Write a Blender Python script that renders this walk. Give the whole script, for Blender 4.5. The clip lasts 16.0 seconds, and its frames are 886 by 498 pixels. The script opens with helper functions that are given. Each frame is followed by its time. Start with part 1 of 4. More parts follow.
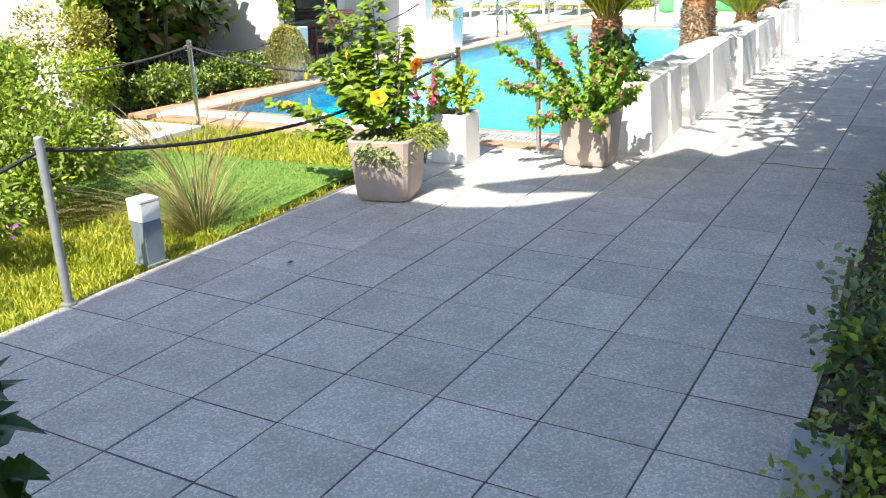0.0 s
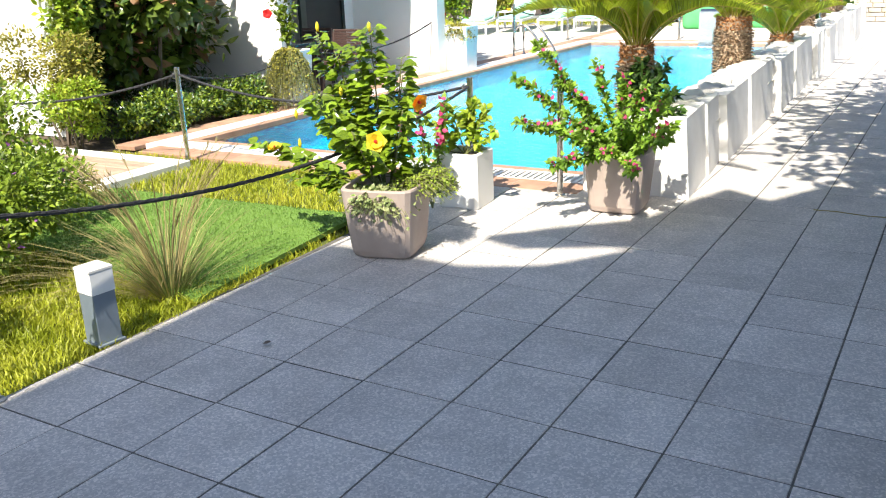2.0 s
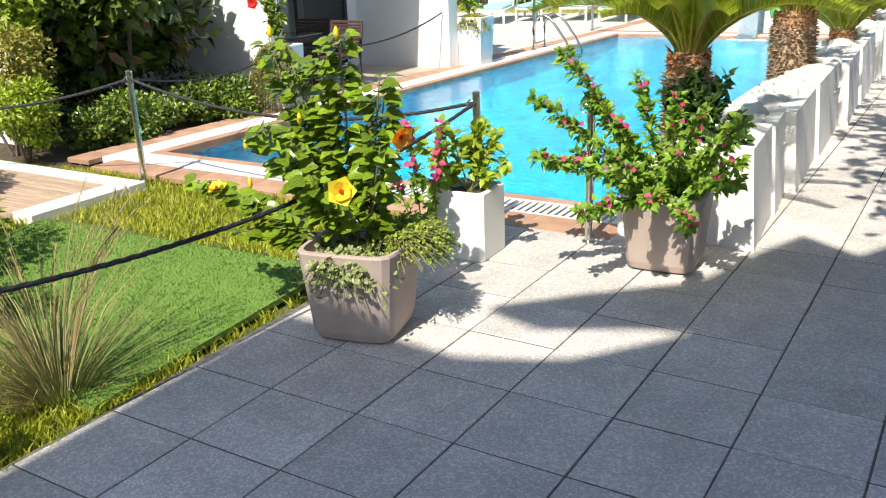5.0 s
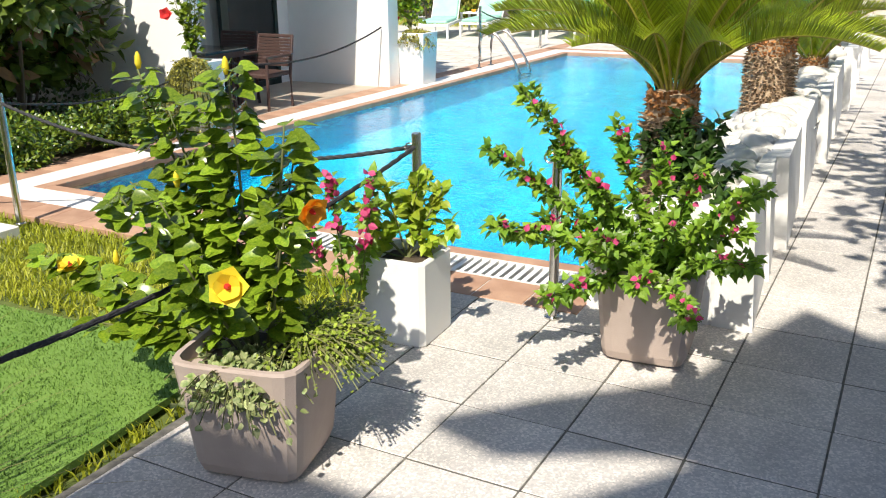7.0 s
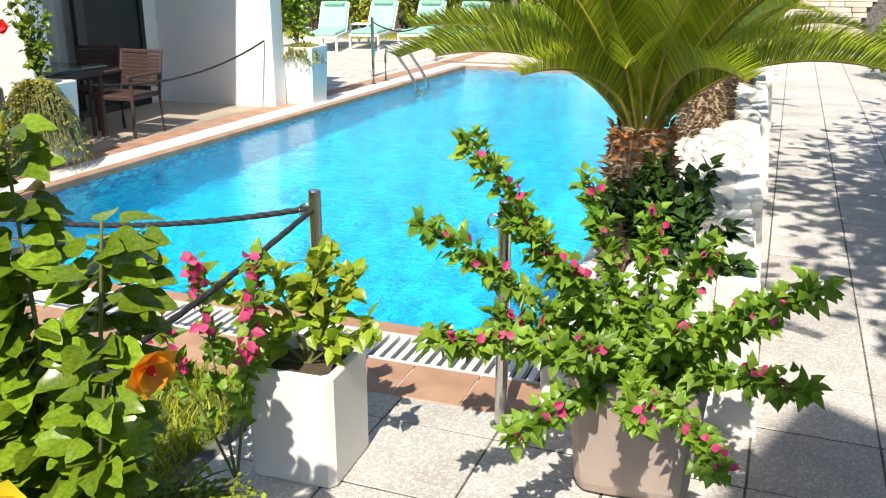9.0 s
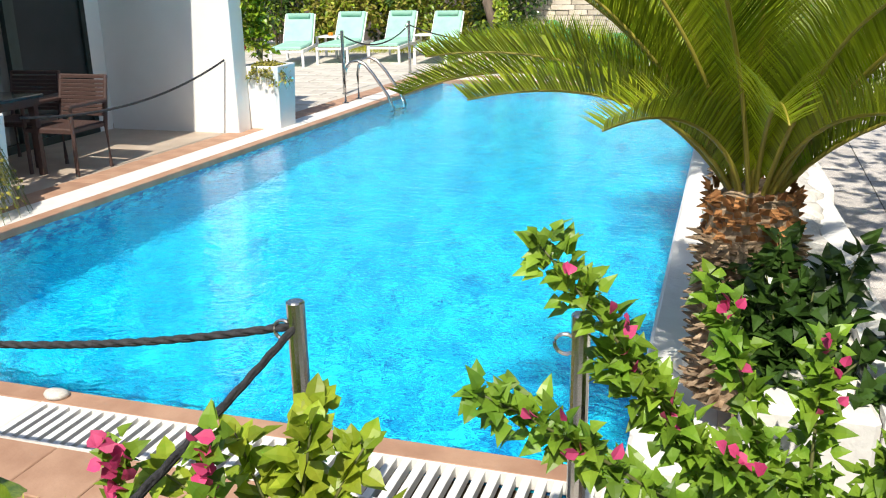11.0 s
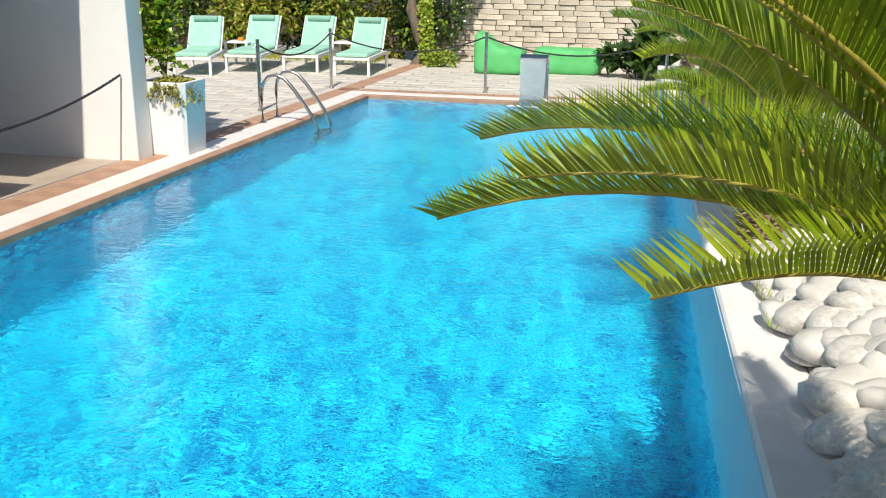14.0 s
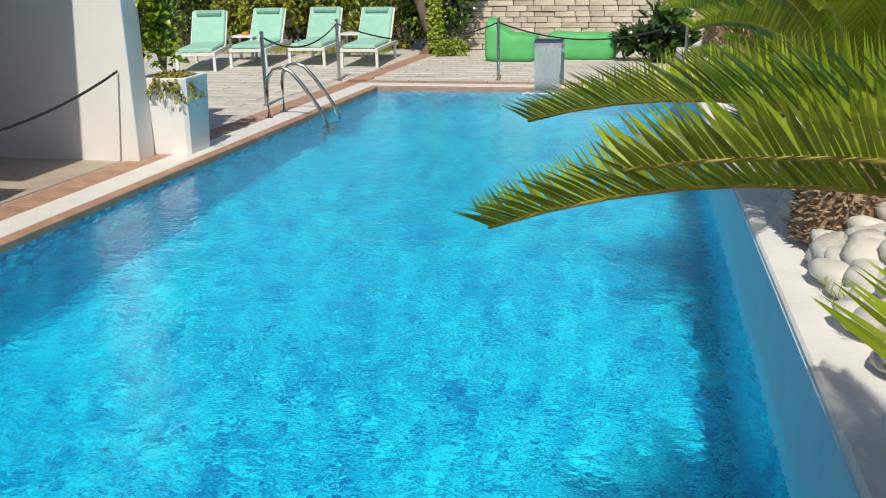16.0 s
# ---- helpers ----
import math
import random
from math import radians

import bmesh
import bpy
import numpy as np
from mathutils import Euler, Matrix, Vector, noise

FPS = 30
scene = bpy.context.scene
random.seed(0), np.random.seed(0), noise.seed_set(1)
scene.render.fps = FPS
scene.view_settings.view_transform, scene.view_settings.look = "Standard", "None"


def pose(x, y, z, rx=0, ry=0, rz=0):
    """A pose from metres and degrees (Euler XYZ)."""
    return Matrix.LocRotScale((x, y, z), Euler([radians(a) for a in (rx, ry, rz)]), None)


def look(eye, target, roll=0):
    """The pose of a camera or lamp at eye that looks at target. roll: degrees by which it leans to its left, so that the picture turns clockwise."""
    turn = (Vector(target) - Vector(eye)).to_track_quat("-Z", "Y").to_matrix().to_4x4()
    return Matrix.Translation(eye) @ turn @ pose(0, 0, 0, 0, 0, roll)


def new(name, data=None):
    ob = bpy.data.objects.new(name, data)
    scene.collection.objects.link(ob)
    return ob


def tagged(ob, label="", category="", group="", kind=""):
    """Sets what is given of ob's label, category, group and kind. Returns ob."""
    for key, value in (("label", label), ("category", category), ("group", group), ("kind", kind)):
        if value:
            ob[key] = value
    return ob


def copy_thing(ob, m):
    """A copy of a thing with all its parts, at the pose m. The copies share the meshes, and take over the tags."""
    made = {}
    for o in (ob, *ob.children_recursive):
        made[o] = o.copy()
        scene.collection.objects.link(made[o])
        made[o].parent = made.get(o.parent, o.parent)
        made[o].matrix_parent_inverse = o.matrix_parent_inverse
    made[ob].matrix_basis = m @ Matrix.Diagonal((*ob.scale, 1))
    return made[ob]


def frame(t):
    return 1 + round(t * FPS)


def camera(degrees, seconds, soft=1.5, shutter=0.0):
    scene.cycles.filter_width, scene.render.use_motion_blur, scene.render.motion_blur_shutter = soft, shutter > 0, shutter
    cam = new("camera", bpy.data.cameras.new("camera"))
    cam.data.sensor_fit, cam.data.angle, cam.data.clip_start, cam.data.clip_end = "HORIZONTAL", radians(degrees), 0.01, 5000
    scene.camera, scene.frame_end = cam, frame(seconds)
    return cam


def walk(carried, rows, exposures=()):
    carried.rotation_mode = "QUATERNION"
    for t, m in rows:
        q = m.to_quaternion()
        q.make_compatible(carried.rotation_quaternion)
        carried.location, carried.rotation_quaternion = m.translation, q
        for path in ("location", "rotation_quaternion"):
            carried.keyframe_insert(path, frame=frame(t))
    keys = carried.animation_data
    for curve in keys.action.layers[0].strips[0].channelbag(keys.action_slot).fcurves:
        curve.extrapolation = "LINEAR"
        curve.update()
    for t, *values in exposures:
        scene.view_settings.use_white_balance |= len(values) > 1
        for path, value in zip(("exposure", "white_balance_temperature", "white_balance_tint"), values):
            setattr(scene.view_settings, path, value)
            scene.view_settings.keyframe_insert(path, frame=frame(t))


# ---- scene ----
cam = camera(53.4, 16.0, soft=1.1)
PATH = [
    (0, (1.583, -2.758, 1.721), (0.553, -0.897, 0.989), -2.0),
    (0.5, (1.505, -2.507, 1.724), (0.463, -0.643, 1.012), -2.0),
    (1, (1.456, -2.298, 1.799), (0.407, -0.440, 1.086), -2.1),
    (1.5, (1.340, -2.126, 1.787), (0.286, -0.272, 1.073), -2.0),
    (2, (1.213, -1.955, 1.756), (0.142, -0.105, 1.055), -2.3),
    (2.5, (1.099, -1.783, 1.722), (0.022, 0.065, 1.024), -2.2),
    (3, (1.005, -1.575, 1.755), (-0.082, 0.269, 1.063), -2.6),
    (5.5, (0.492, -0.386, 1.745), (-0.613, 1.428, 1.002), -1.9),
    (6, (0.366, -0.145, 1.722), (-0.728, 1.676, 0.983), -1.5),
    (6.5, (0.215, 0.089, 1.720), (-0.844, 1.944, 1.011), -1.0),
    (7, (0.106, 0.308, 1.734), (-0.873, 2.204, 1.018), -0.5),
    (7.5, (-0.020, 0.541, 1.743), (-0.918, 2.478, 1.032), -0.3),
    (8, (-0.145, 0.767, 1.731), (-0.973, 2.735, 1.020), -0.5),
    (8.5, (-0.305, 1.026, 1.720), (-1.057, 3.024, 1.007), -0.3),
    (9, (-0.460, 1.272, 1.692), (-1.190, 3.284, 0.997), -0.0),
    (11.5, (-1.103, 2.412, 1.680), (-1.727, 4.468, 1.012), -1.2),
    (12, (-1.208, 2.600, 1.701), (-1.734, 4.686, 1.041), 0.3),
    (12.5, (-1.327, 2.836, 1.667), (-1.816, 4.930, 1.002), -0.2),
    (13, (-1.467, 2.980, 1.725), (-1.905, 5.083, 1.054), 0.5),
    (13.5, (-1.551, 3.158, 1.718), (-1.984, 5.262, 1.045), 0.3),
    (14, (-1.674, 3.375, 1.736), (-2.099, 5.480, 1.062), 0.9),
    (14.5, (-1.711, 3.482, 1.700), (-2.142, 5.583, 1.020), 0.1),
    (15, (-1.740, 3.572, 1.684), (-2.177, 5.671, 0.999), 0.0),
    (15.5, (-1.793, 3.684, 1.657), (-2.241, 5.779, 0.970), -0.6),
    (16, (-1.814, 3.773, 1.645), (-2.268, 5.865, 0.952), -0.9),
]
walk(cam, [(t, look(eye, target, roll)) for t, eye, target, roll in PATH],
     [(0, 1.1), (3, 0.75), (6, 0.42), (9, 0.33), (12, 0.12), (14, -0.08), (16, -0.48)])

# ---- world and sun ----
SUN_EL, SUN_AZ = 52.0, 6.0          # height, and degrees east of straight behind the walk
sky_world = bpy.data.worlds.new("world")
scene.world = sky_world
sky_world.use_nodes = True
wn = sky_world.node_tree.nodes
sky = wn.new("ShaderNodeTexSky")
sky.sky_type, sky.sun_disc = "NISHITA", False
sky.sun_elevation, sky.sun_rotation = radians(SUN_EL), radians(180 - SUN_AZ)
wn["Background"].inputs["Strength"].default_value = 0.11
sky_world.node_tree.links.new(sky.outputs[0], wn["Background"].inputs[0])
sun_data = bpy.data.lights.new("sun", "SUN")
sun_data.energy, sun_data.angle, sun_data.color = 5.0, radians(0.6), (1.0, 0.93, 0.80)
sun = new("sun", sun_data)
toward = Vector((math.sin(radians(SUN_AZ)) * math.cos(radians(SUN_EL)), -math.cos(radians(SUN_AZ)) * math.cos(radians(SUN_EL)), math.sin(radians(SUN_EL))))
sun.matrix_world = look(toward * 30, (0, 0, 0))

# ---- materials ----
def mat(name, c1, c2=None, scale=8.0, rough=0.6, metal=0.0, bump=0.0, bscale=60.0, rand=0.0, island=0.0, coat=0.0, trans=0.0, sheen=0.0, coords="Object", stretch=(1, 1, 1), detail=5.0, spec=0.5):
    m = bpy.data.materials.new(name)
    m.use_nodes = True
    nt = m.node_tree
    n, l = nt.nodes, nt.links
    p = n["Principled BSDF"]
    p.inputs["Roughness"].default_value, p.inputs["Metallic"].default_value = rough, metal
    p.inputs["Coat Weight"].default_value = coat
    p.inputs["Specular IOR Level"].default_value = spec
    tc = n.new("ShaderNodeTexCoord")
    mp = n.new("ShaderNodeMapping")
    mp.inputs["Scale"].default_value = stretch
    l.new(tc.outputs[coords], mp.inputs[0])
    nz = n.new("ShaderNodeTexNoise")
    nz.inputs["Scale"].default_value, nz.inputs["Detail"].default_value = scale, detail
    l.new(mp.outputs[0], nz.inputs["Vector"])
    ramp = n.new("ShaderNodeValToRGB")
    ramp.color_ramp.elements[0].position, ramp.color_ramp.elements[1].position = 0.3, 0.7
    ramp.color_ramp.elements[0].color = (*c1, 1)
    ramp.color_ramp.elements[1].color = (*(c2 or c1), 1)
    l.new(nz.outputs["Fac"], ramp.inputs[0])
    col = ramp.outputs[0]
    for amount, node, out in ((rand, "ShaderNodeObjectInfo", "Random"), (island, "ShaderNodeNewGeometry", "Random Per Island")):
        if amount:
            src = n.new(node)
            mr = n.new("ShaderNodeMapRange")
            mr.inputs["To Min"].default_value, mr.inputs["To Max"].default_value = 1 - amount, 1 + amount
            l.new(src.outputs[out], mr.inputs["Value"])
            hsv = n.new("ShaderNodeHueSaturation")
            l.new(mr.outputs[0], hsv.inputs["Value"])
            l.new(col, hsv.inputs["Color"])
            col = hsv.outputs[0]
    l.new(col, p.inputs["Base Color"])
    if bump:
        bz = n.new("ShaderNodeTexNoise")
        bz.inputs["Scale"].default_value, bz.inputs["Detail"].default_value = bscale, 6
        l.new(mp.outputs[0], bz.inputs["Vector"])
        b = n.new("ShaderNodeBump")
        b.inputs["Strength"].default_value, b.inputs["Distance"].default_value = bump, 0.01
        l.new(bz.outputs["Fac"], b.inputs["Height"])
        l.new(b.outputs[0], p.inputs["Normal"])
    if trans:
        t = n.new("ShaderNodeBsdfTranslucent")
        l.new(col, t.inputs["Color"])
        mx = n.new("ShaderNodeMixShader")
        mx.inputs[0].default_value = trans
        l.new(p.outputs[0], mx.inputs[1])
        l.new(t.outputs[0], mx.inputs[2])
        l.new(mx.outputs[0], n["Material Output"].inputs[0])
    return m


def terrazzo():
    m = mat("terrazzo_slab", (0.575, 0.54, 0.51), (0.69, 0.645, 0.61), 2.2, 0.62, bump=0.12, bscale=140, rand=0.07, coords="Generated")
    nt = m.node_tree
    n, l = nt.nodes, nt.links
    p = n["Principled BSDF"]
    tc = n.new("ShaderNodeTexCoord")
    info = n.new("ShaderNodeObjectInfo")
    add = n.new("ShaderNodeVectorMath")
    l.new(tc.outputs["Object"], add.inputs[0])
    l.new(info.outputs["Location"], add.inputs[1])
    base = p.inputs["Base Color"].links[0].from_socket
    vor = n.new("ShaderNodeTexVoronoi")
    vor.inputs["Scale"].default_value = 120
    l.new(add.outputs[0], vor.inputs["Vector"])
    sep = n.new("ShaderNodeSeparateColor")
    l.new(vor.outputs["Color"], sep.inputs[0])
    r = n.new("ShaderNodeValToRGB")
    e = r.color_ramp.elements
    e[0].position, e[0].color = 0.0, (0.78, 0.79, 0.81, 1)
    e[1].position, e[1].color = 1.0, (1.32, 1.30, 1.27, 1)
    mid = e.new(0.6)
    mid.color = (0.97, 0.97, 0.97, 1)
    l.new(sep.outputs[0], r.inputs[0])
    mul = n.new("ShaderNodeMix")
    mul.data_type, mul.blend_type = "RGBA", "MULTIPLY"
    mul.inputs[0].default_value = 1.0
    l.new(base, mul.inputs[6])
    l.new(r.outputs[0], mul.inputs[7])
    big = n.new("ShaderNodeTexNoise")
    big.inputs["Scale"].default_value, big.inputs["Detail"].default_value = 1.3, 6
    l.new(add.outputs[0], big.inputs["Vector"])
    br = n.new("ShaderNodeMapRange")
    br.inputs["From Min"].default_value, br.inputs["From Max"].default_value = 0.35, 0.68
    br.inputs["To Min"].default_value, br.inputs["To Max"].default_value = 0.82, 1.06
    l.new(big.outputs["Fac"], br.inputs["Value"])
    hs = n.new("ShaderNodeHueSaturation")
    l.new(br.outputs[0], hs.inputs["Value"])
    l.new(mul.outputs[2], hs.inputs["Color"])
    l.new(hs.outputs[0], p.inputs["Base Color"])
    return m


def mosaic():
    """Small blue glass tiles of the pool lining, 25 mm each."""
    m = bpy.data.materials.new("pool_mosaic")
    m.use_nodes = True
    n, l = m.node_tree.nodes, m.node_tree.links
    p = n["Principled BSDF"]
    p.inputs["Roughness"].default_value = 0.35
    tc = n.new("ShaderNodeTexCoord")
    vor = n.new("ShaderNodeTexVoronoi")
    vor.inputs["Scale"].default_value, vor.inputs["Randomness"].default_value = 17, 0.6
    l.new(tc.outputs["Object"], vor.inputs["Vector"])
    sep = n.new("ShaderNodeSeparateColor")
    l.new(vor.outputs["Color"], sep.inputs[0])
    # the strong contrast between tiles also stands in for caustic light mottling
    r = n.new("ShaderNodeValToRGB")
    e = r.color_ramp.elements
    e[0].color, e[1].color = (0.0, 0.09, 0.34, 1), (0.02, 0.76, 0.87, 1)
    mid = e.new(0.5)
    mid.color = (0.0, 0.36, 0.62, 1)
    l.new(sep.outputs[0], r.inputs[0])
    l.new(r.outputs[0], p.inputs["Base Color"])
    return m


def water_mat():
    m = bpy.data.materials.new("pool_water")
    m.use_nodes = True
    n, l = m.node_tree.nodes, m.node_tree.links
    p = n["Principled BSDF"]
    p.inputs["Base Color"].default_value = (0.72, 0.97, 1.0, 1)
    p.inputs["Roughness"].default_value, p.inputs["IOR"].default_value = 0.02, 1.33
    p.inputs["Transmission Weight"].default_value = 1.0
    tc = n.new("ShaderNodeTexCoord")
    mp = n.new("ShaderNodeMapping")
    mp.inputs["Scale"].default_value = (1.0, 1.5, 1.0)
    l.new(tc.outputs["Object"], mp.inputs[0])
    prev = None
    for sc, st, dist in ((2.4, 0.3, 0.03), (8.5, 0.38, 0.02), (23, 0.45, 0.006)):
        nz = n.new("ShaderNodeTexNoise")
        nz.inputs["Scale"].default_value, nz.inputs["Detail"].default_value = sc, 2
        nz.inputs["Distortion"].default_value = 0.6
        l.new(mp.outputs[0], nz.inputs["Vector"])
        b = n.new("ShaderNodeBump")
        b.inputs["Strength"].default_value, b.inputs["Distance"].default_value = st, dist
        l.new(nz.outputs["Fac"], b.inputs["Height"])
        if prev:
            l.new(prev, b.inputs["Normal"])
        prev = b.outputs[0]
    l.new(prev, p.inputs["Normal"])
    return m


M_TILE = terrazzo()
M_MOSAIC = mosaic()
M_WATER = water_mat()
M_JOINT = mat("joint_sand", (0.07, 0.068, 0.064), (0.20, 0.185, 0.16), 20, 0.95, bump=0.4)
M_SOIL = mat("garden_soil", (0.05, 0.036, 0.024), (0.11, 0.08, 0.05), 14, 0.95, bump=0.9, bscale=40)
M_TURFBED = mat("lawn_earth", (0.07, 0.10, 0.02), (0.13, 0.16, 0.03), 9, 0.95, bump=0.6)
M_WHITE = mat("white_render", (0.80, 0.79, 0.77), (0.84, 0.83, 0.81), 3, 0.85, bump=0.12, bscale=90)
M_WALLP = mat("whitewashed_plaster", (0.74, 0.725, 0.70), (0.84, 0.83, 0.81), 4, 0.85, bump=0.35, bscale=35)
M_INNER = mat("pale_blue_pool_face", (0.50, 0.66, 0.78), (0.56, 0.71, 0.82), 5, 0.6, bump=0.15)
M_RIMW = mat("white_marble_coping", (0.74, 0.71, 0.67), (0.82, 0.79, 0.75), 6, 0.5, bump=0.1, rand=0.04)
M_GRATE = mat("white_plastic_grating", (0.78, 0.77, 0.75), (0.84, 0.83, 0.81), 20, 0.45)
M_BROWN = mat("terracotta_edging", (0.36, 0.20, 0.13), (0.50, 0.31, 0.21), 5, 0.7, bump=0.25, rand=0.10)
M_PATIO = mat("patio_tile", (0.42, 0.34, 0.27), (0.52, 0.43, 0.35), 4, 0.6, bump=0.15, rand=0.06)
M_DECKTILE = mat("pale_stone_paver", (0.52, 0.48, 0.42), (0.66, 0.62, 0.56), 5, 0.75, bump=0.2, rand=0.10)
M_WOOD = mat("weathered_deck_board", (0.36, 0.25, 0.17), (0.52, 0.39, 0.29), 4, 0.75, bump=0.4, bscale=30, rand=0.1, stretch=(1, 12, 1))
M_POT = mat("taupe_clay_pot", (0.40, 0.315, 0.27), (0.47, 0.38, 0.33), 7, 0.72, bump=0.15, bscale=150)
M_STEEL = mat("brushed_stainless", (0.55, 0.53, 0.50), (0.64, 0.62, 0.58), 30, 0.24, metal=1.0, stretch=(1, 1, 14))
M_GALV = mat("grey_painted_steel", (0.30, 0.31, 0.33), (0.38, 0.39, 0.41), 20, 0.45, metal=0.4, bump=0.1)
M_ROPE = mat("black_braided_rope", (0.018, 0.018, 0.022), (0.05, 0.05, 0.055), 60, 0.8, bump=0.5, bscale=200)
M_LIGHTG = mat("slate_grey_metal", (0.17, 0.21, 0.25), (0.22, 0.26, 0.30), 12, 0.5, metal=0.2)
M_LIGHTW = mat("opal_lamp_glass", (0.78, 0.77, 0.74), (0.84, 0.83, 0.80), 12, 0.3)
M_STONE = mat("white_river_stone", (0.56, 0.53, 0.48), (0.76, 0.73, 0.68), 6, 0.6, bump=0.2, bscale=18, rand=0.09)
M_LEDGE = mat("split_face_limestone", (0.50, 0.43, 0.34), (0.68, 0.61, 0.51), 7, 0.9, bump=0.8, bscale=28, rand=0.16)
M_TRUNKP = mat("cycad_leaf_base", (0.17, 0.10, 0.05), (0.50, 0.38, 0.26), 25, 0.9, bump=0.7, island=0.45)
M_CROWNP = mat("cycad_crown_felt", (0.32, 0.13, 0.045), (0.46, 0.22, 0.08), 25, 0.9, bump=0.7, island=0.3)
M_FROND = mat("cycad_leaflet", (0.17, 0.27, 0.010), (0.42, 0.48, 0.028), 6, 0.32, island=0.45, trans=0.45)
M_RACHIS = mat("cycad_rachis", (0.32, 0.28, 0.04), (0.40, 0.34, 0.06), 8, 0.5)
M_HIB = mat("hibiscus_leaf", (0.10, 0.19, 0.012), (0.25, 0.34, 0.025), 9, 0.25, rand=0.4, trans=0.2)
M_LIME = mat("young_lime_leaf", (0.17, 0.32, 0.015), (0.46, 0.51, 0.05), 9, 0.4, island=0.35, trans=0.35)
M_BOUG = mat("bougainvillea_leaf", (0.11, 0.24, 0.02), (0.28, 0.42, 0.04), 9, 0.4, island=0.35, trans=0.32)
M_PINK = mat("magenta_bract", (0.58, 0.04, 0.16), (0.75, 0.10, 0.26), 9, 0.6, island=0.25, trans=0.3)
M_YELLOW = mat("yellow_petal", (0.90, 0.66, 0.02), (0.95, 0.80, 0.06), 12, 0.6, island=0.1, trans=0.3)
M_ORANGE = mat("orange_petal", (0.90, 0.36, 0.02), (0.95, 0.50, 0.03), 12, 0.6, island=0.1, trans=0.3)
M_RED = mat("red_petal", (0.65, 0.015, 0.02), (0.75, 0.05, 0.04), 12, 0.6, trans=0.2)
M_PURPLE = mat("purple_petal", (0.30, 0.09, 0.36), (0.45, 0.18, 0.48), 12, 0.6, island=0.2)
M_VARIEG = mat("variegated_ivy_leaf", (0.12, 0.20, 0.04), (0.48, 0.50, 0.24), 40, 0.5, island=0.35, trans=0.2)
M_SEDUM = mat("trailing_sedum", (0.20, 0.30, 0.025), (0.36, 0.43, 0.05), 20, 0.6, island=0.35, trans=0.2)
M_GREEN = mat("shrub_leaf", (0.11, 0.19, 0.015), (0.28, 0.36, 0.035), 5, 0.4, island=0.4, trans=0.3)
M_DARKG = mat("dark_glossy_leaf", (0.025, 0.06, 0.012), (0.06, 0.12, 0.02), 5, 0.3, island=0.4, trans=0.15)
M_MAG = mat("magnolia_leaf", (0.04, 0.085, 0.012), (0.17, 0.23, 0.035), 4, 0.22, island=0.45, trans=0.15)
M_MAGB = mat("magnolia_leaf_underside", (0.16, 0.085, 0.03), (0.24, 0.13, 0.05), 4, 0.6, island=0.3)
M_OLIVE = mat("olive_brown_foliage", (0.20, 0.20, 0.025), (0.38, 0.34, 0.06), 6, 0.6, island=0.4, trans=0.25)
M_GREYL = mat("grey_green_leaf", (0.14, 0.20, 0.08), (0.28, 0.34, 0.17), 7, 0.55, island=0.4, trans=0.2)
M_GRASS = mat("lawn_blade", (0.27, 0.33, 0.015), (0.50, 0.50, 0.045), 2.0, 0.5, island=0.35, trans=0.35)
M_STRAW = mat("dry_grass_blade", (0.30, 0.24, 0.09), (0.42, 0.35, 0.15), 5, 0.7, island=0.35, trans=0.2)
M_TUFT = mat("feather_grass_blade", (0.10, 0.14, 0.03), (0.22, 0.25, 0.07), 5, 0.6, island=0.35, trans=0.2)
M_TURF = mat("artificial_turf", (0.13, 0.25, 0.035), (0.19, 0.32, 0.055), 3, 0.8, bump=0.9, bscale=160)
M_BARK = mat("bark", (0.10, 0.075, 0.055), (0.22, 0.17, 0.13), 8, 0.9, bump=0.8, bscale=25, stretch=(1, 1, 0.25))
M_TWIG = mat("green_stem", (0.10, 0.13, 0.04), (0.18, 0.17, 0.06), 12, 0.7)
M_WICKER = mat("dark_brown_wicker", (0.050, 0.028, 0.024), (0.085, 0.045, 0.038), 90, 0.55, bump=0.6, bscale=120)
M_DGLASS = mat("dark_door_glass", (0.02, 0.025, 0.025), (0.03, 0.035, 0.035), 2, 0.05)
M_FRAME = mat("dark_aluminium_frame", (0.02, 0.035, 0.03), (0.03, 0.045, 0.04), 10, 0.4, metal=0.3)
M_CURTAIN = mat("beige_curtain", (0.46, 0.43, 0.38), (0.55, 0.52, 0.47), 3, 0.9, bump=0.3)
M_LOUNGE = mat("white_lounger_frame", (0.78, 0.78, 0.77), (0.84, 0.84, 0.83), 10, 0.4)
M_MINT = mat("mint_fabric", (0.30, 0.58, 0.46), (0.38, 0.65, 0.53), 6, 0.9, bump=0.25, bscale=120, rand=0.05)
M_BAG = mat("green_beanbag_fabric", (0.09, 0.46, 0.14), (0.13, 0.54, 0.19), 4, 0.75, bump=0.3, bscale=10)
M_BLOCK = mat("grey_blue_concrete", (0.27, 0.31, 0.33), (0.36, 0.39, 0.40), 12, 0.85, bump=0.35)
M_FALL = bpy.data.materials.new("falling_water")
M_FALL.use_nodes = True
_p = M_FALL.node_tree.nodes["Principled BSDF"]
_p.inputs["Base Color"].default_value, _p.inputs["Roughness"].default_value = (0.9, 0.95, 0.97, 1), 0.25
_p.inputs["Transmission Weight"].default_value, _p.inputs["IOR"].default_value = 0.75, 1.2
M_PALE = mat("pale_plastic", (0.66, 0.64, 0.60), (0.72, 0.70, 0.66), 12, 0.5)

# ---- mesh helpers ----
rng = random.Random(7)


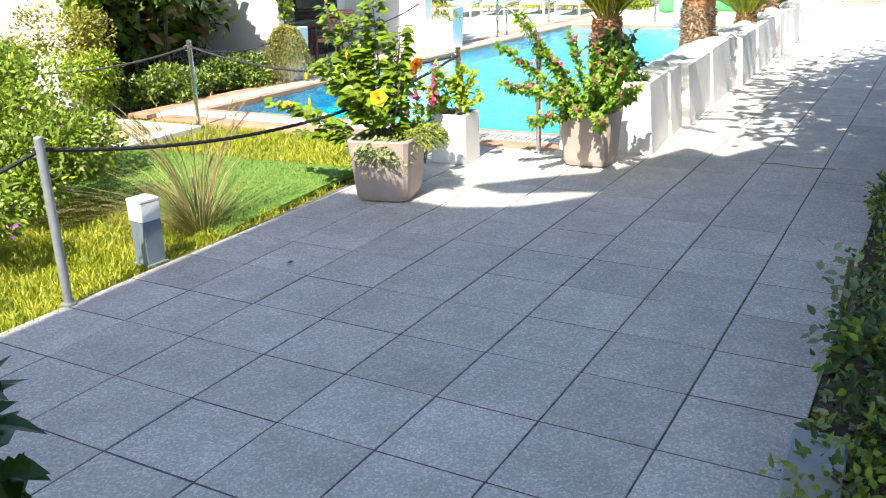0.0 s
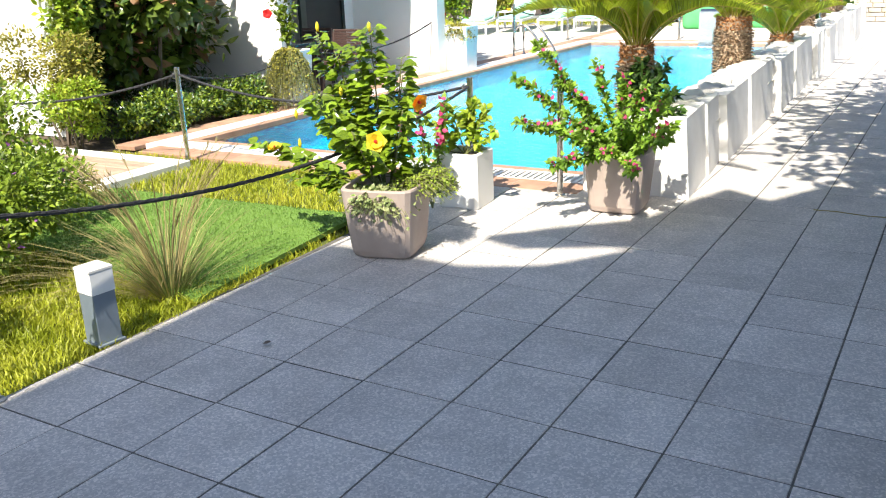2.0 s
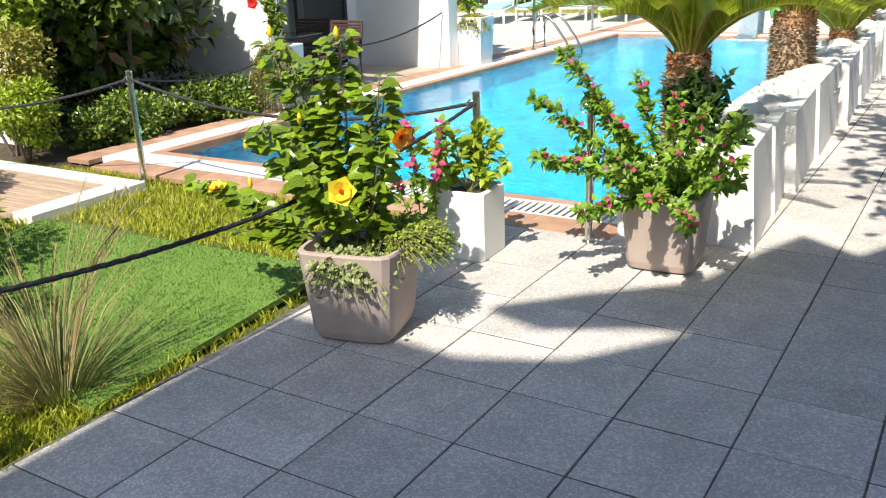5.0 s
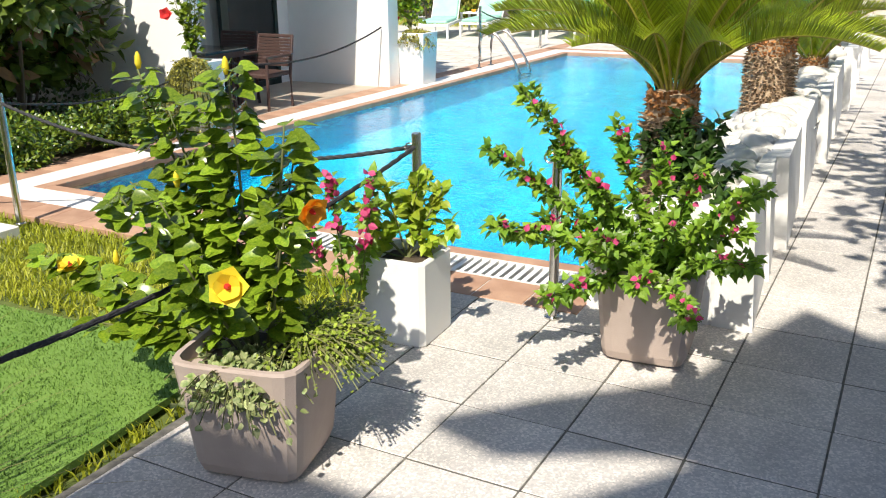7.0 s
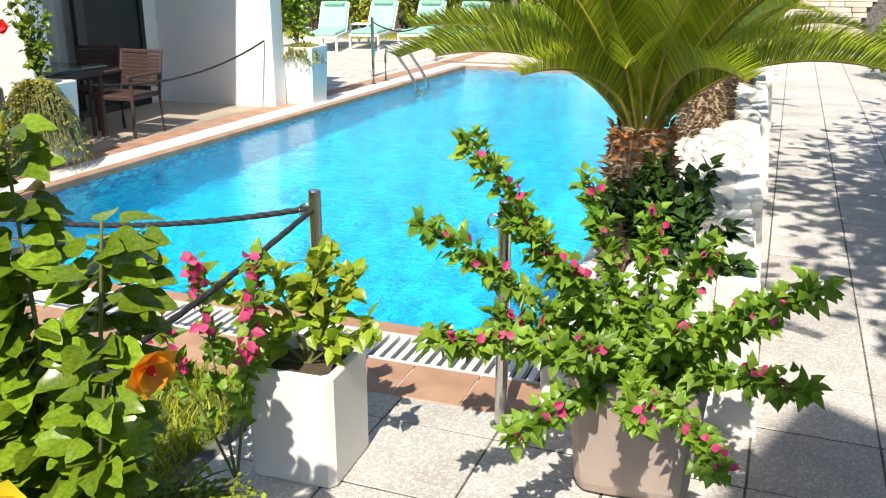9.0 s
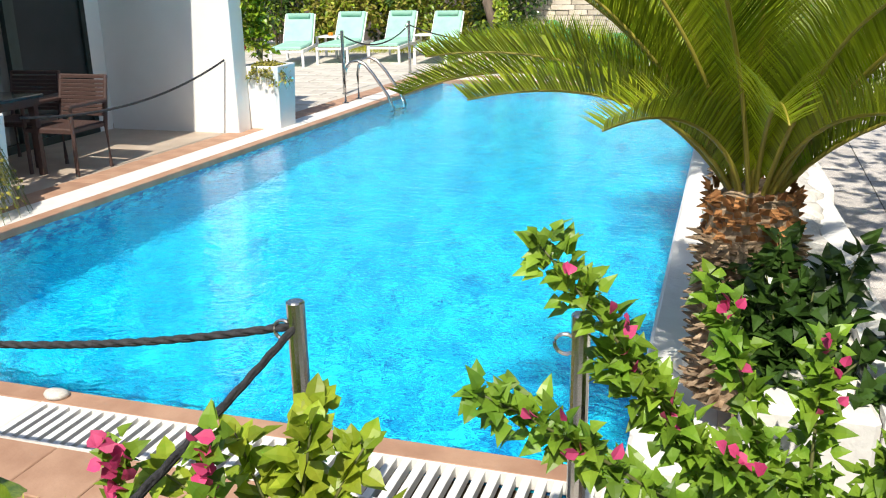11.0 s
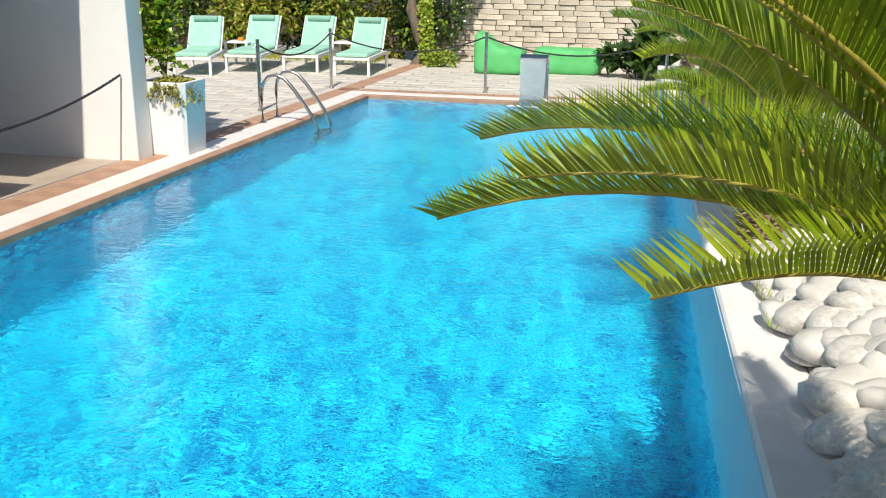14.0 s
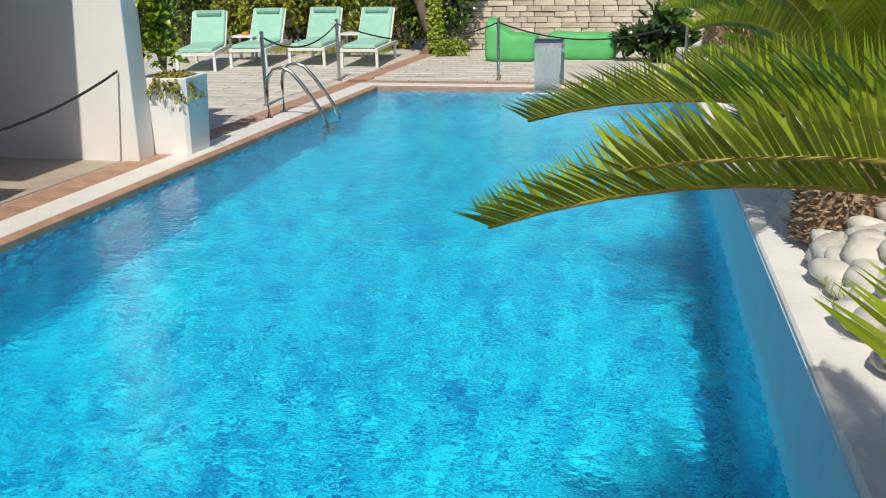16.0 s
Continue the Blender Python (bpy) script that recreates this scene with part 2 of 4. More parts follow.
class Mesh:
    def __init__(self):
        self.v, self.f = [], []

    def add(self, verts, faces):
        k = len(self.v)
        self.v.extend(tuple(p) for p in verts)
        self.f.extend(tuple(i + k for i in q) for q in faces)
        return self

    def box(self, x0, x1, y0, y1, z0, z1, m=None, top=1.0, bev=0.0):
        """A box; top narrows (or widens) its upper face; bev chamfers its upright and upper edges."""
        cx, cy = (x0 + x1) / 2, (y0 + y1) / 2
        hx, hy = (x1 - x0) / 2, (y1 - y0) / 2
        rings = [(z0, 1.0, 0.0)]
        if bev:
            rings += [(z1 - bev, top, 0.0), (z1, top, bev)]
        else:
            rings += [(z1, top, 0.0)]
        c = bev * 0.8
        vs, n = [], 8 if bev else 4
        for z, s, inset in rings:
            a, b = hx * s - inset, hy * s - inset
            ring = [(-a + c, -b), (a - c, -b), (a, -b + c), (a, b - c), (a - c, b), (-a + c, b), (-a, b - c), (-a, -b + c)] if bev else [(-a, -b), (a, -b), (a, b), (-a, b)]
            vs += [Vector((cx + p, cy + q, z)) for p, q in ring]
        fs = [tuple(range(n - 1, -1, -1)), tuple(range((len(rings) - 1) * n, len(rings) * n))]
        for r in range(len(rings) - 1):
            for i in range(n):
                j = (i + 1) % n
                fs.append((r * n + i, r * n + j, (r + 1) * n + j, (r + 1) * n + i))
        if m is not None:
            vs = [m @ p for p in vs]
        return self.add(vs, fs)

    def tube(self, pts, radius, sides=8, taper=1.0, caps=True):
        pts = [Vector(p) for p in pts]
        n = len(pts)
        vs, fs = [], []
        up = Vector((0, 0, 1))
        for i, p in enumerate(pts):
            d = (pts[min(i + 1, n - 1)] - pts[max(i - 1, 0)]).normalized()
            a = d.cross(up)
            if a.length < 1e-3:
                a = d.cross(Vector((1, 0, 0)))
            a.normalize()
            b = a.cross(d)
            r = radius * (1 + (taper - 1) * i / max(n - 1, 1))
            vs += [p + a * (r * math.cos(k * 2 * math.pi / sides)) + b * (r * math.sin(k * 2 * math.pi / sides)) for k in range(sides)]
        for i in range(n - 1):
            for k in range(sides):
                j = (k + 1) % sides
                fs.append((i * sides + k, i * sides + j, (i + 1) * sides + j, (i + 1) * sides + k))
        if caps:
            fs += [tuple(range(sides)), tuple(range((n - 1) * sides, n * sides))]
        return self.add(vs, fs)

    def lathe(self, profile, sides=20, m=None, square=0.0):
        """Turns (radius, z) pairs; square rounds towards a square plan."""
        vs, fs = [], []
        for r, z in profile:
            for k in range(sides):
                a = 2 * math.pi * (k + 0.5) / sides
                c, s = math.cos(a), math.sin(a)
                f = 1.0
                if square:
                    f = 1 / (abs(c) ** square + abs(s) ** square) ** (1 / square)
                vs.append(Vector((r * f * c, r * f * s, z)))
        for i in range(len(profile) - 1):
            for k in range(sides):
                j = (k + 1) % sides
                fs.append((i * sides + k, i * sides + j, (i + 1) * sides + j, (i + 1) * sides + k))
        fs += [tuple(range(sides - 1, -1, -1)), tuple(range((len(profile) - 1) * sides, len(profile) * sides))]
        if m is not None:
            vs = [m @ p for p in vs]
        return self.add(vs, fs)

    def leaf(self, at, way, normal, length, width, fold=0.25, droop=0.2, shape="oval"):
        """A folded leaf of six or so faces."""
        y = Vector(way).normalized()
        x = y.cross(Vector(normal))
        if x.length < 1e-4:
            x = y.orthogonal()
        x.normalize()
        z = x.cross(y)
        at = Vector(at)
        rows = ((0.0, 0.0), (0.28, 0.46), (0.6, 0.42), (1.0, 0.0)) if shape == "oval" else ((0.0, 0.0), (0.22, 0.52), (0.55, 0.34), (1.0, 0.0))
        vs = []
        for u, w in rows:
            c = at + y * (u * length) - z * (droop * u * u * length)
            if w == 0:
                vs.append(c)
            else:
                e = z * (fold * w * width)
                vs += [c - x * (w * width) + e, c, c + x * (w * width) + e]
        return self.add(vs, [(0, 2, 1), (0, 3, 2), (1, 2, 5, 4), (2, 3, 6, 5), (4, 5, 7), (5, 6, 7)])

    def blade(self, at, way, length, width, bend):
        at, way = Vector(at), Vector(way).normalized()
        side = way.cross(Vector((0, 0, 1)))
        side = side.normalized() if side.length > 1e-3 else Vector((1, 0, 0))
        bend = Vector(bend)
        p1 = at + way * length * 0.55 + bend * 0.3 * length
        p2 = at + way * length * 0.95 + bend * length
        w = side * width / 2
        return self.add([at - w, at + w, p1 + w * 0.8, p1 - w * 0.8, p2], [(0, 1, 2, 3), (3, 2, 4)])

    def data(self, name, material, smooth=False):
        me = bpy.data.meshes.new(name)
        me.from_pydata(self.v, [], self.f)
        me.materials.append(material)
        if smooth:
            me.polygons.foreach_set("use_smooth", [True] * len(me.polygons))
        me.update()
        return me


def part(name, mesh, material, parent=None, label="", smooth=False, at=None):
    ob = new(name, mesh.data(name, material, smooth) if isinstance(mesh, Mesh) else mesh)
    if at is not None:
        ob.matrix_basis = at
    if parent is not None:
        ob.parent = parent
    return tagged(ob, label)


def thing(name, label, category, at=(0, 0, 0), group="", kind="", turn=0.0):
    ob = new(name)
    ob.empty_display_size = 0.1
    ob.matrix_basis = pose(at[0], at[1], at[2], 0, 0, turn)
    return tagged(ob, label, category, group, kind)


def rvec(lo=-1.0, hi=1.0):
    return Vector((rng.uniform(lo, hi), rng.uniform(lo, hi), rng.uniform(lo, hi)))


def sway(p, q, sag, n=14):
    p, q = Vector(p), Vector(q)
    return [p.lerp(q, i / n) - Vector((0, 0, sag * 4 * (i / n) * (1 - i / n))) for i in range(n + 1)]


def arc(p, d, length, droop, n=7):
    """Points of a stem that leaves p along d and bends down."""
    p, d = Vector(p), Vector(d).normalized()
    return [p + d * (length * i / n) - Vector((0, 0, droop * length * (i / n) ** 2)) for i in range(n + 1)]


# ---- ground, pool and setting ----
PX0, PX1, PY0, PY1 = -5.60, -1.19, 4.95, 15.9       # the water
WATER_Z, BED_Z = -0.05, -1.6
TILE = 0.45


def sheet(m, x0, x1, y0, y1, z):
    return m.add([(x0, y0, z), (x1, y0, z), (x1, y1, z), (x0, y1, z)], [(0, 1, 2, 3)])


g = Mesh()
far = 400
for x0, x1, y0, y1 in ((-far, PX0 - 0.1, -far, far), (PX1 + 0.3, far, -far, far), (PX0 - 0.1, PX1 + 0.3, -far, PY0 - 0.1), (PX0 - 0.1, PX1 + 0.3, PY1 + 0.1, far)):
    sheet(g, x0, x1, y0, y1, -0.06)
tagged(part("ground", g, M_SOIL), "brown garden earth under the paving and lawn", "ground", kind="structure")

def askew(ob):
    """The house-side edge of the pool leans in a little towards the far end."""
    for v in ob.data.vertices:
        if v.co.x < -4.0:
            v.co.x += 0.04 * (v.co.y - 10.0)
    return ob


basin = thing("pool_basin", "sunken swimming pool lined with blue mosaic tiles", "swimming pool", kind="structure")
m = Mesh()
m.add([(PX0, PY0, BED_Z), (PX1, PY0, BED_Z), (PX1, PY1, BED_Z), (PX0, PY1, BED_Z)], [(0, 1, 2, 3)])
askew(part("pool_floor", m, M_MOSAIC, basin))
m = Mesh()
m.box(PX0 - 0.1, PX0, PY0 - 0.1, PY1 + 0.1, BED_Z, -0.035).box(PX1, PX1 + 0.1, PY0 - 0.1, PY1 + 0.1, BED_Z, -0.035)
m.box(PX0, PX1, PY0 - 0.1, PY0, BED_Z, -0.035).box(PX0, PX1, PY1, PY1 + 0.1, BED_Z, -0.035)
askew(part("pool_wall", m, M_MOSAIC, basin))
m = sheet(Mesh(), PX0, PX1, PY0, PY1, WATER_Z)
water = tagged(askew(part("water", m, M_WATER)), "clear rippled blue water filling the swimming pool", "water", kind="structure")
water.visible_shadow = False

# ---- planter wall along the pool ----
WY0, WY1, WX0, WX1 = 4.42, 18.2, PX1, -0.35
wall = thing("planter_wall", "whitewashed stepped masonry wall holding a bed of white stones beside the pool", "planter wall", kind="structure")
part("inner_parapet", Mesh().box(WX0, WX0 + 0.26, WY0 + 0.2, WY1, -0.3, 0.36, bev=0.012), M_WALLP, wall)
m = Mesh().box(WX0 - 0.006, WX0, PY0, WY1 - 0.5, -0.3, 0.33)
part("pool_side_face", m, M_INNER, wall, "pale blue face above the water")
part("end_wall", Mesh().box(WX0 + 0.3, WX1 - 0.203, WY0 + 0.003, WY0 + 0.2, -0.06, 0.59, bev=0.02), M_WALLP, wall)
part("end_wall_low", Mesh().box(WX0, WX0 + 0.3, WY0 + 0.004, WY0 + 0.2, -0.06, 0.36, bev=0.015), M_WALLP, wall)
part("bed_soil", sheet(Mesh(), WX0 + 0.25, WX1 - 0.1, WY0 + 0.1, WY1, 0.37), M_DECKTILE, wall)
y, k = WY0, 0
while y < WY1:
    ln = (0.75, 0.6, 1.15, 1.45, 1.2, 1.7)[k % 6]
    jog = (0.0, 0.03, 0.01, 0.035, 0.0, 0.025)[k % 6]
    hgt = (0.60, 0.585, 0.57, 0.60, 0.575, 0.59)[k % 6]
    m = Mesh()
    a, b = WX1 - 0.20, WX1 - jog
    m.add([(a, y, -0.06), (b, y, -0.06), (b - 0.055, y + ln, -0.06), (a, y + ln, -0.06), (a, y, hgt), (b - 0.05, y, hgt), (b - 0.10, y + ln, hgt), (a, y + ln, hgt)],
          [(3, 2, 1, 0), (4, 5, 6, 7), (0, 1, 5, 4), (1, 2, 6, 5), (2, 3, 7, 6), (3, 0, 4, 7)])
    part("wall_bay", m, M_WALLP, wall)
    y += ln
    k += 1

# ---- rims of the pool ----
rim = thing("pool_rim", "pool edge of terracotta nosing, white coping and white overflow grating", "pool edge", kind="structure")
m = Mesh()
m.box(PX0 - 0.10, PX0 + 0.015, PY0 - 0.1, PY1 + 0.1, -0.05, 0.006, bev=0.006)
m.box(PX0 + 0.015, PX1, PY0 - 0.10, PY0 + 0.015, -0.05, 0.006, bev=0.006)
m.box(PX0 + 0.015, PX1, PY1 - 0.015, PY1 + 0.1, -0.05, 0.006, bev=0.006)
askew(part("nosing", m, M_BROWN, rim, "terracotta nosing"))
m = Mesh().box(PX0 - 0.38, PX0 - 0.103, PY0 - 0.38, PY1 + 0.38, -0.05, 0.008, bev=0.005)
m.box(PX0 - 0.10, -3.6, PY0 - 0.38, PY0 - 0.103, -0.05, 0.008, bev=0.005)
m.box(PX0 - 0.10, PX1, PY1 + 0.103, PY1 + 0.38, -0.05, 0.008, bev=0.005)
askew(part("coping", m, M_RIMW, rim, "white marble coping"))
m = Mesh()
n = int((PX1 - 0.02 + 3.6) / 0.055)
for i in range(n):
    x = -3.595 + i * 0.055
    m.add([(x, PY0 - 0.37, 0.006), (x + 0.03, PY0 - 0.37, 0.006), (x + 0.03, PY0 - 0.11, 0.006), (x, PY0 - 0.11, 0.006),
           (x, PY0 - 0.37, -0.03), (x + 0.03, PY0 - 0.37, -0.03), (x + 0.03, PY0 - 0.11, -0.03), (x, PY0 - 0.11, -0.03)],
          [(0, 1, 2, 3), (0, 4, 5, 1), (1, 5, 6, 2), (2, 6, 7, 3), (3, 7, 4, 0)])
tagged(part("grating", m, M_GRATE, rim, "white slatted overflow grating"), kind="stuff")
m = Mesh().box(-3.6, PX1, PY0 - 0.38, PY0 - 0.372, -0.04, 0.007).box(-3.6, PX1, PY0 - 0.11, PY0 - 0.102, -0.04, 0.007)
part("grating_frame", m, M_GRATE, rim)
edge_tile = Mesh().box(-0.148, 0.148, -0.148, 0.148, -0.04, 0.004, bev=0.004).data("edging_tile", M_BROWN)
band = thing("edging_band", "band of terracotta tiles around the pool", "paving", kind="structure")
x = PX0 - 0.38 - 0.15
y = PY0 - 0.38
while y < 21:
    part("edging_tile", edge_tile, None, band, at=pose(x + 0.04 * (y - 10.0), y, 0))
    y += 0.30
x = PX0 - 0.23
while x < -1.2:
    part("edging_tile", edge_tile, None, band, at=pose(x, PY0 - 0.38 - 0.153, -0.001))
    part("edging_tile", edge_tile, None, band, at=pose(x, PY1 + 0.38 + 0.153, 0))
    x += 0.30

# ---- the patio, the far deck, the boardwalk ----
tagged(part("patio_floor", Mesh().box(-9.0, PX0 - 0.44, 7.4, 12.4, -0.05, 0.0, bev=0.003), M_PATIO), "beige tiled terrace floor beside the pool", "floor", kind="structure")
deck = thing("far_deck", "sunlit pale stone paving behind the pool", "paving", kind="structure")
paver = Mesh().box(-0.29, 0.29, -0.14, 0.14, -0.05, 0.0, bev=0.006).data("paver", M_DECKTILE)
for j in range(30):
    yy = 12.56 + j * 0.30
    for i in range(20):
        xx = -6.6 - 0.6 * i - (0.3 if j % 2 else 0)
        if yy > 16.75:
            xx += 5.4
        if yy < 16.75 and xx < -11.5:
            continue
        if xx > -6.55 and yy < 16.75 or (yy > 16.75 and xx < -10.0):
            continue
        if (i + j) % 1 == 0 and len(deck.children) < 296:
            part("paver", paver, None, deck, at=pose(xx, yy, rng.uniform(-0.003, 0.002)))
sub = Mesh().box(-13, -5.95, 12.4, 24, -0.055, -0.012).box(-5.95, 2.2, 16.75, 24, -0.055, -0.012)
tagged(part("deck_bed", sub, M_DECKTILE), "pale stone paving bed", "paving", kind="structure")

walkway = thing("boardwalk", "weathered wooden boardwalk with a white border on the lawn", "boardwalk")
for i in range(9):
    y0 = 2.98 + i * 0.094
    part("board", Mesh().box(-7.4, -5.2, y0, y0 + 0.086, -0.03, 0.03, bev=0.004), M_WOOD, walkway)
part("border", Mesh().box(-7.4, -4.97, 3.83, 4.0, -0.05, 0.04, bev=0.006).box(-5.19, -4.97, 2.97, 3.82, -0.05, 0.04, bev=0.006), M_RIMW, walkway, "white stone border")

# ---- buildings ----
def wall_block(name, label, x0, x1, y0, y1, z1, mt=None):
    return tagged(part(name, Mesh().box(x0, x1, y0, y1, -0.05, z1, bev=0.01), mt or M_WHITE), label, "wall", kind="structure")


wall_block("wall_partition_1", "white rendered wing wall beside the terrace", -8.9, -6.85, 7.75, 7.98, 3.0)
wall_block("wall_partition_2", "white rendered wing wall ending beside the pool", -7.75, -6.10, 10.78, 11.05, 3.0)
wall_block("wall_facade_1", "white house wall behind the magnolia", -9.2, -8.9, 3.3, 7.98, 3.0)
wall_block("wall_facade_2", "white house wall above the terrace door", -8.0, -7.75, 7.98, 8.25, 3.0)
wall_block("wall_facade_3", "white house wall beside the terrace", -8.0, -7.75, 10.55, 10.78, 3.0)
wall_block("wall_facade_4", "white house corner behind the shrubs", -9.6, -9.2, -1.0, 3.0, 3.0)
wall_block("wall_corner", "sunlit white house corner beside the magnolia", -8.9, -7.55, 4.75, 4.95, 3.0)
wall_block("wall_house_side", "white house wall", -14.0, -8.0, 11.05, 11.3, 3.0)
# unseen roof slab, added so its edge sets the shade line on the wing wall
wall_block("shade_slab_terrace", "flat white roof slab added above the terrace to shade it", -14.0, -6.42, 7.6, 11.3, 3.2).location.z = 0
for v in bpy.data.objects["shade_slab_terrace"].data.vertices:
    if v.co.z < 0:
        v.co.z = 3.0
door = thing("door_1", "sliding glass terrace door in a dark frame with beige curtains", "door", (-7.78, 0, 0), kind="structure")
m = Mesh()
n = 34
vs, fs = [], []
for i in range(n + 1):
    xx = -0.14 + 0.035 * math.sin(i * 1.7)
    vs += [(xx, 8.28 + i * 0.035, 0.02), (xx, 8.28 + i * 0.035, 2.3)]
    if i:
        fs.append((2 * i - 2, 2 * i, 2 * i + 1, 2 * i - 1))
m.add(vs, fs)
part("curtain", m, M_CURTAIN, door, smooth=True)
for a, b in ((8.25, 9.45), (9.45, 10.55)):
    m = Mesh().box(-0.03, 0.03, a, a + 0.07, 0, 2.3).box(-0.03, 0.03, b - 0.07, b, 0, 2.3).box(-0.03, 0.03, a + 0.07, b - 0.07, 0, 0.08).box(-0.03, 0.03, a + 0.07, b - 0.07, 2.22, 2.3)
    part("door_frame", m, M_FRAME, door)
part("pane", Mesh().box(-0.006, 0.006, 9.52, 10.48, 0.08, 2.22), M_DGLASS, door, "dark reflecting glass")
wall_block("wall_lintel", "white wall above the terrace door", -8.0, -7.75, 8.25, 10.55, 3.0)
for v in bpy.data.objects["wall_lintel"].data.vertices:
    if v.co.z < 0:
        v.co.z = 2.3
wall_block("wall_room_back", "wall at the back of the terrace room", -11.2, -11.0, 7.98, 11.05, 3.0)

# the split-face wall behind the far deck
swall = thing("stone_wall", "long garden wall faced with split cream limestone", "wall", kind="structure")
part("wall_core", Mesh().box(-5.9, 3.5, 21.66, 21.9, -0.05, 2.6), M_JOINT, swall)
stones = [Mesh().box(-w / 2 + 0.006, w / 2 - 0.006, -0.06, 0.0, 0.005, 0.10, bev=0.012).data("ledge_stone", M_LEDGE) for w in (0.28, 0.40, 0.52)]
for j in range(24):
    x = -5.9 + rng.uniform(0, 0.15)
    while x < 1.2:
        w = rng.choice((0, 0, 1, 1, 2))
        ww = (0.28, 0.40, 0.52)[w]
        if len(swall.children) < 330:
            part("ledge_stone", stones[w], None, swall, at=pose(x + ww / 2, 21.66 + rng.uniform(-0.02, 0.015), j * 0.105))
        x += ww

# unseen sheet and wall added behind the walker to cast shade on the slabs
SHADE_Z = 7.0
SH_Y, SH_X = SHADE_Z / math.tan(radians(SUN_EL)) * math.cos(radians(SUN_AZ)), SHADE_Z / math.tan(radians(SUN_EL)) * math.sin(radians(SUN_AZ))
# outline of the wanted shade on the ground, shifted back towards the sun
edge = [(-2.22, -4.6), (-2.2, 2.38), (-1.7, 2.40), (-1.2, 2.36), (-0.75, 2.55), (-0.36, 3.05), (-0.25, 3.18), (-0.6, 3.08), (-1.0, 2.86), (-1.32, 2.95), (-0.95, 3.32), (-0.5, 3.72), (-0.36, 4.2), (-0.15, 4.75), (0.2, 4.5), (0.5, 5.1), (0.9, 4.9), (1.4, 5.5), (2.6, 5.2), (5.0, 5.2), (5.0, -4.6)]
outline = [(x + SH_X, y - SH_Y) for x, y in edge]
n = len(outline)
canopy = Mesh().add([(x, y, SHADE_Z) for x, y in outline] + [(x, y, SHADE_Z + 0.12) for x, y in outline], [tuple(range(n - 1, -1, -1)), tuple(range(n, 2 * n))] + [(i, (i + 1) % n, n + (i + 1) % n, n + i) for i in range(n)])
tagged(part("roof_behind", canopy, M_WHITE), "flat white sheet added out of view to shade the slabs", "roof", kind="structure")
wall_block("wall_behind", "plain white wall added out of view under the shade sheet", -2.2, 5.5, -10.4, -10.1, 7.0)

# ---- lawn ----
def lawn(x0, x1, y0, y1, count, lo, hi, name, label, skip=None, mt=None):
    m = Mesh()
    for _ in range(count):
        x, y = rng.uniform(x0, x1), rng.uniform(y0, y1)
        if skip and skip(x, y):
            continue
        h = rng.uniform(lo, hi)
        m.blade((x, y, -0.045), (rng.uniform(-0.5, 0.5), rng.uniform(-0.5, 0.5), 1), h, rng.uniform(0.006, 0.011), (rng.uniform(-0.5, 0.5), rng.uniform(-0.5, 0.5), -0.15))
    return tagged(part(name, m, mt or M_GRASS), label, "grass", kind="stuff")


def off_lawn(x, y):
    on_turf = -4.95 < x < -2.36 and 1.62 < y + 0.03 * x + 0.1 and y < 3.18
    on_boards = x < -4.97 and 2.95 < y < 4.0
    return on_turf or on_boards or (x > -2.25 and rng.random() < 0.4)


tagged(part("lawn_earth", sheet(Mesh(), -8.9, -2.26, -3.0, PY0 - 0.69, -0.05), M_TURFBED), "mossy earth under the lawn", "ground", kind="structure")
lawn(-4.4, -2.22, -1.6, 1.9, 34000, 0.05, 0.12, "grass", "sunlit yellow-green lawn beside the slabs", off_lawn)
lawn(-6.3, -2.3, 1.6, PY0 - 0.7, 30000, 0.04, 0.10, "grass", "sunlit yellow-green lawn by the pool", off_lawn)
lawn(-8.8, -4.4, -1.6, 3.0, 12000, 0.05, 0.12, "grass", "lawn among the shrubs")
turf = Mesh()
turf.add([(-2.30, 1.35, -0.02), (-2.42, 3.12, -0.02), (-4.9, 3.0, -0.02), (-4.7, 1.7, -0.02), (-2.30, 1.35, 0.012), (-2.42, 3.12, 0.012), (-4.9, 3.0, 0.012), (-4.7, 1.7, 0.012)],
         [(0, 1, 2, 3), (7, 6, 5, 4), (0, 4, 5, 1), (1, 5, 6, 2), (2, 6, 7, 3), (3, 7, 4, 0)])
turf_ob = tagged(part("turf_mat", turf, M_TURF), "green artificial turf mat lying on the lawn", "mat")
m = Mesh()
for _ in range(26000):
    u, v = rng.random(), rng.random()
    p = Vector((-2.30, 1.35, 0)).lerp((-4.7, 1.7, 0), u).lerp(Vector((-2.42, 3.12, 0)).lerp((-4.9, 3.0, 0), u), v)
    m.blade((p.x, p.y, 0.008), (rng.uniform(-0.4, 0.4), rng.uniform(-0.4, 0.4), 1), rng.uniform(0.012, 0.022), 0.006, (0, 0, 0))
tagged(part("pile", m, M_TURF, turf_ob), kind="stuff")

# ---- posts, ropes, lamp ----
def post(x, y, h=0.895, r=0.024, ring=True, z=0.0, mt=None):
    t = thing("rope_post", "slim stainless steel rope post with a ring", "post", (x, y, z), "rope posts round the pool")
    part("tube", Mesh().lathe([(r, 0), (r, h - 0.004), (r - 0.004, h)], 14), mt or M_STEEL, t, smooth=False)
    part("base_ring", Mesh().lathe([(r + 0.018, 0), (r + 0.018, 0.008), (r + 0.004, 0.014)], 14), mt or M_STEEL, t)
    if ring:
        c = [(-r - 0.012 + 0.026 * math.cos(a), -0.006, h - 0.08 + 0.026 * math.sin(a)) for a in [i * math.pi / 7 for i in range(15)]]
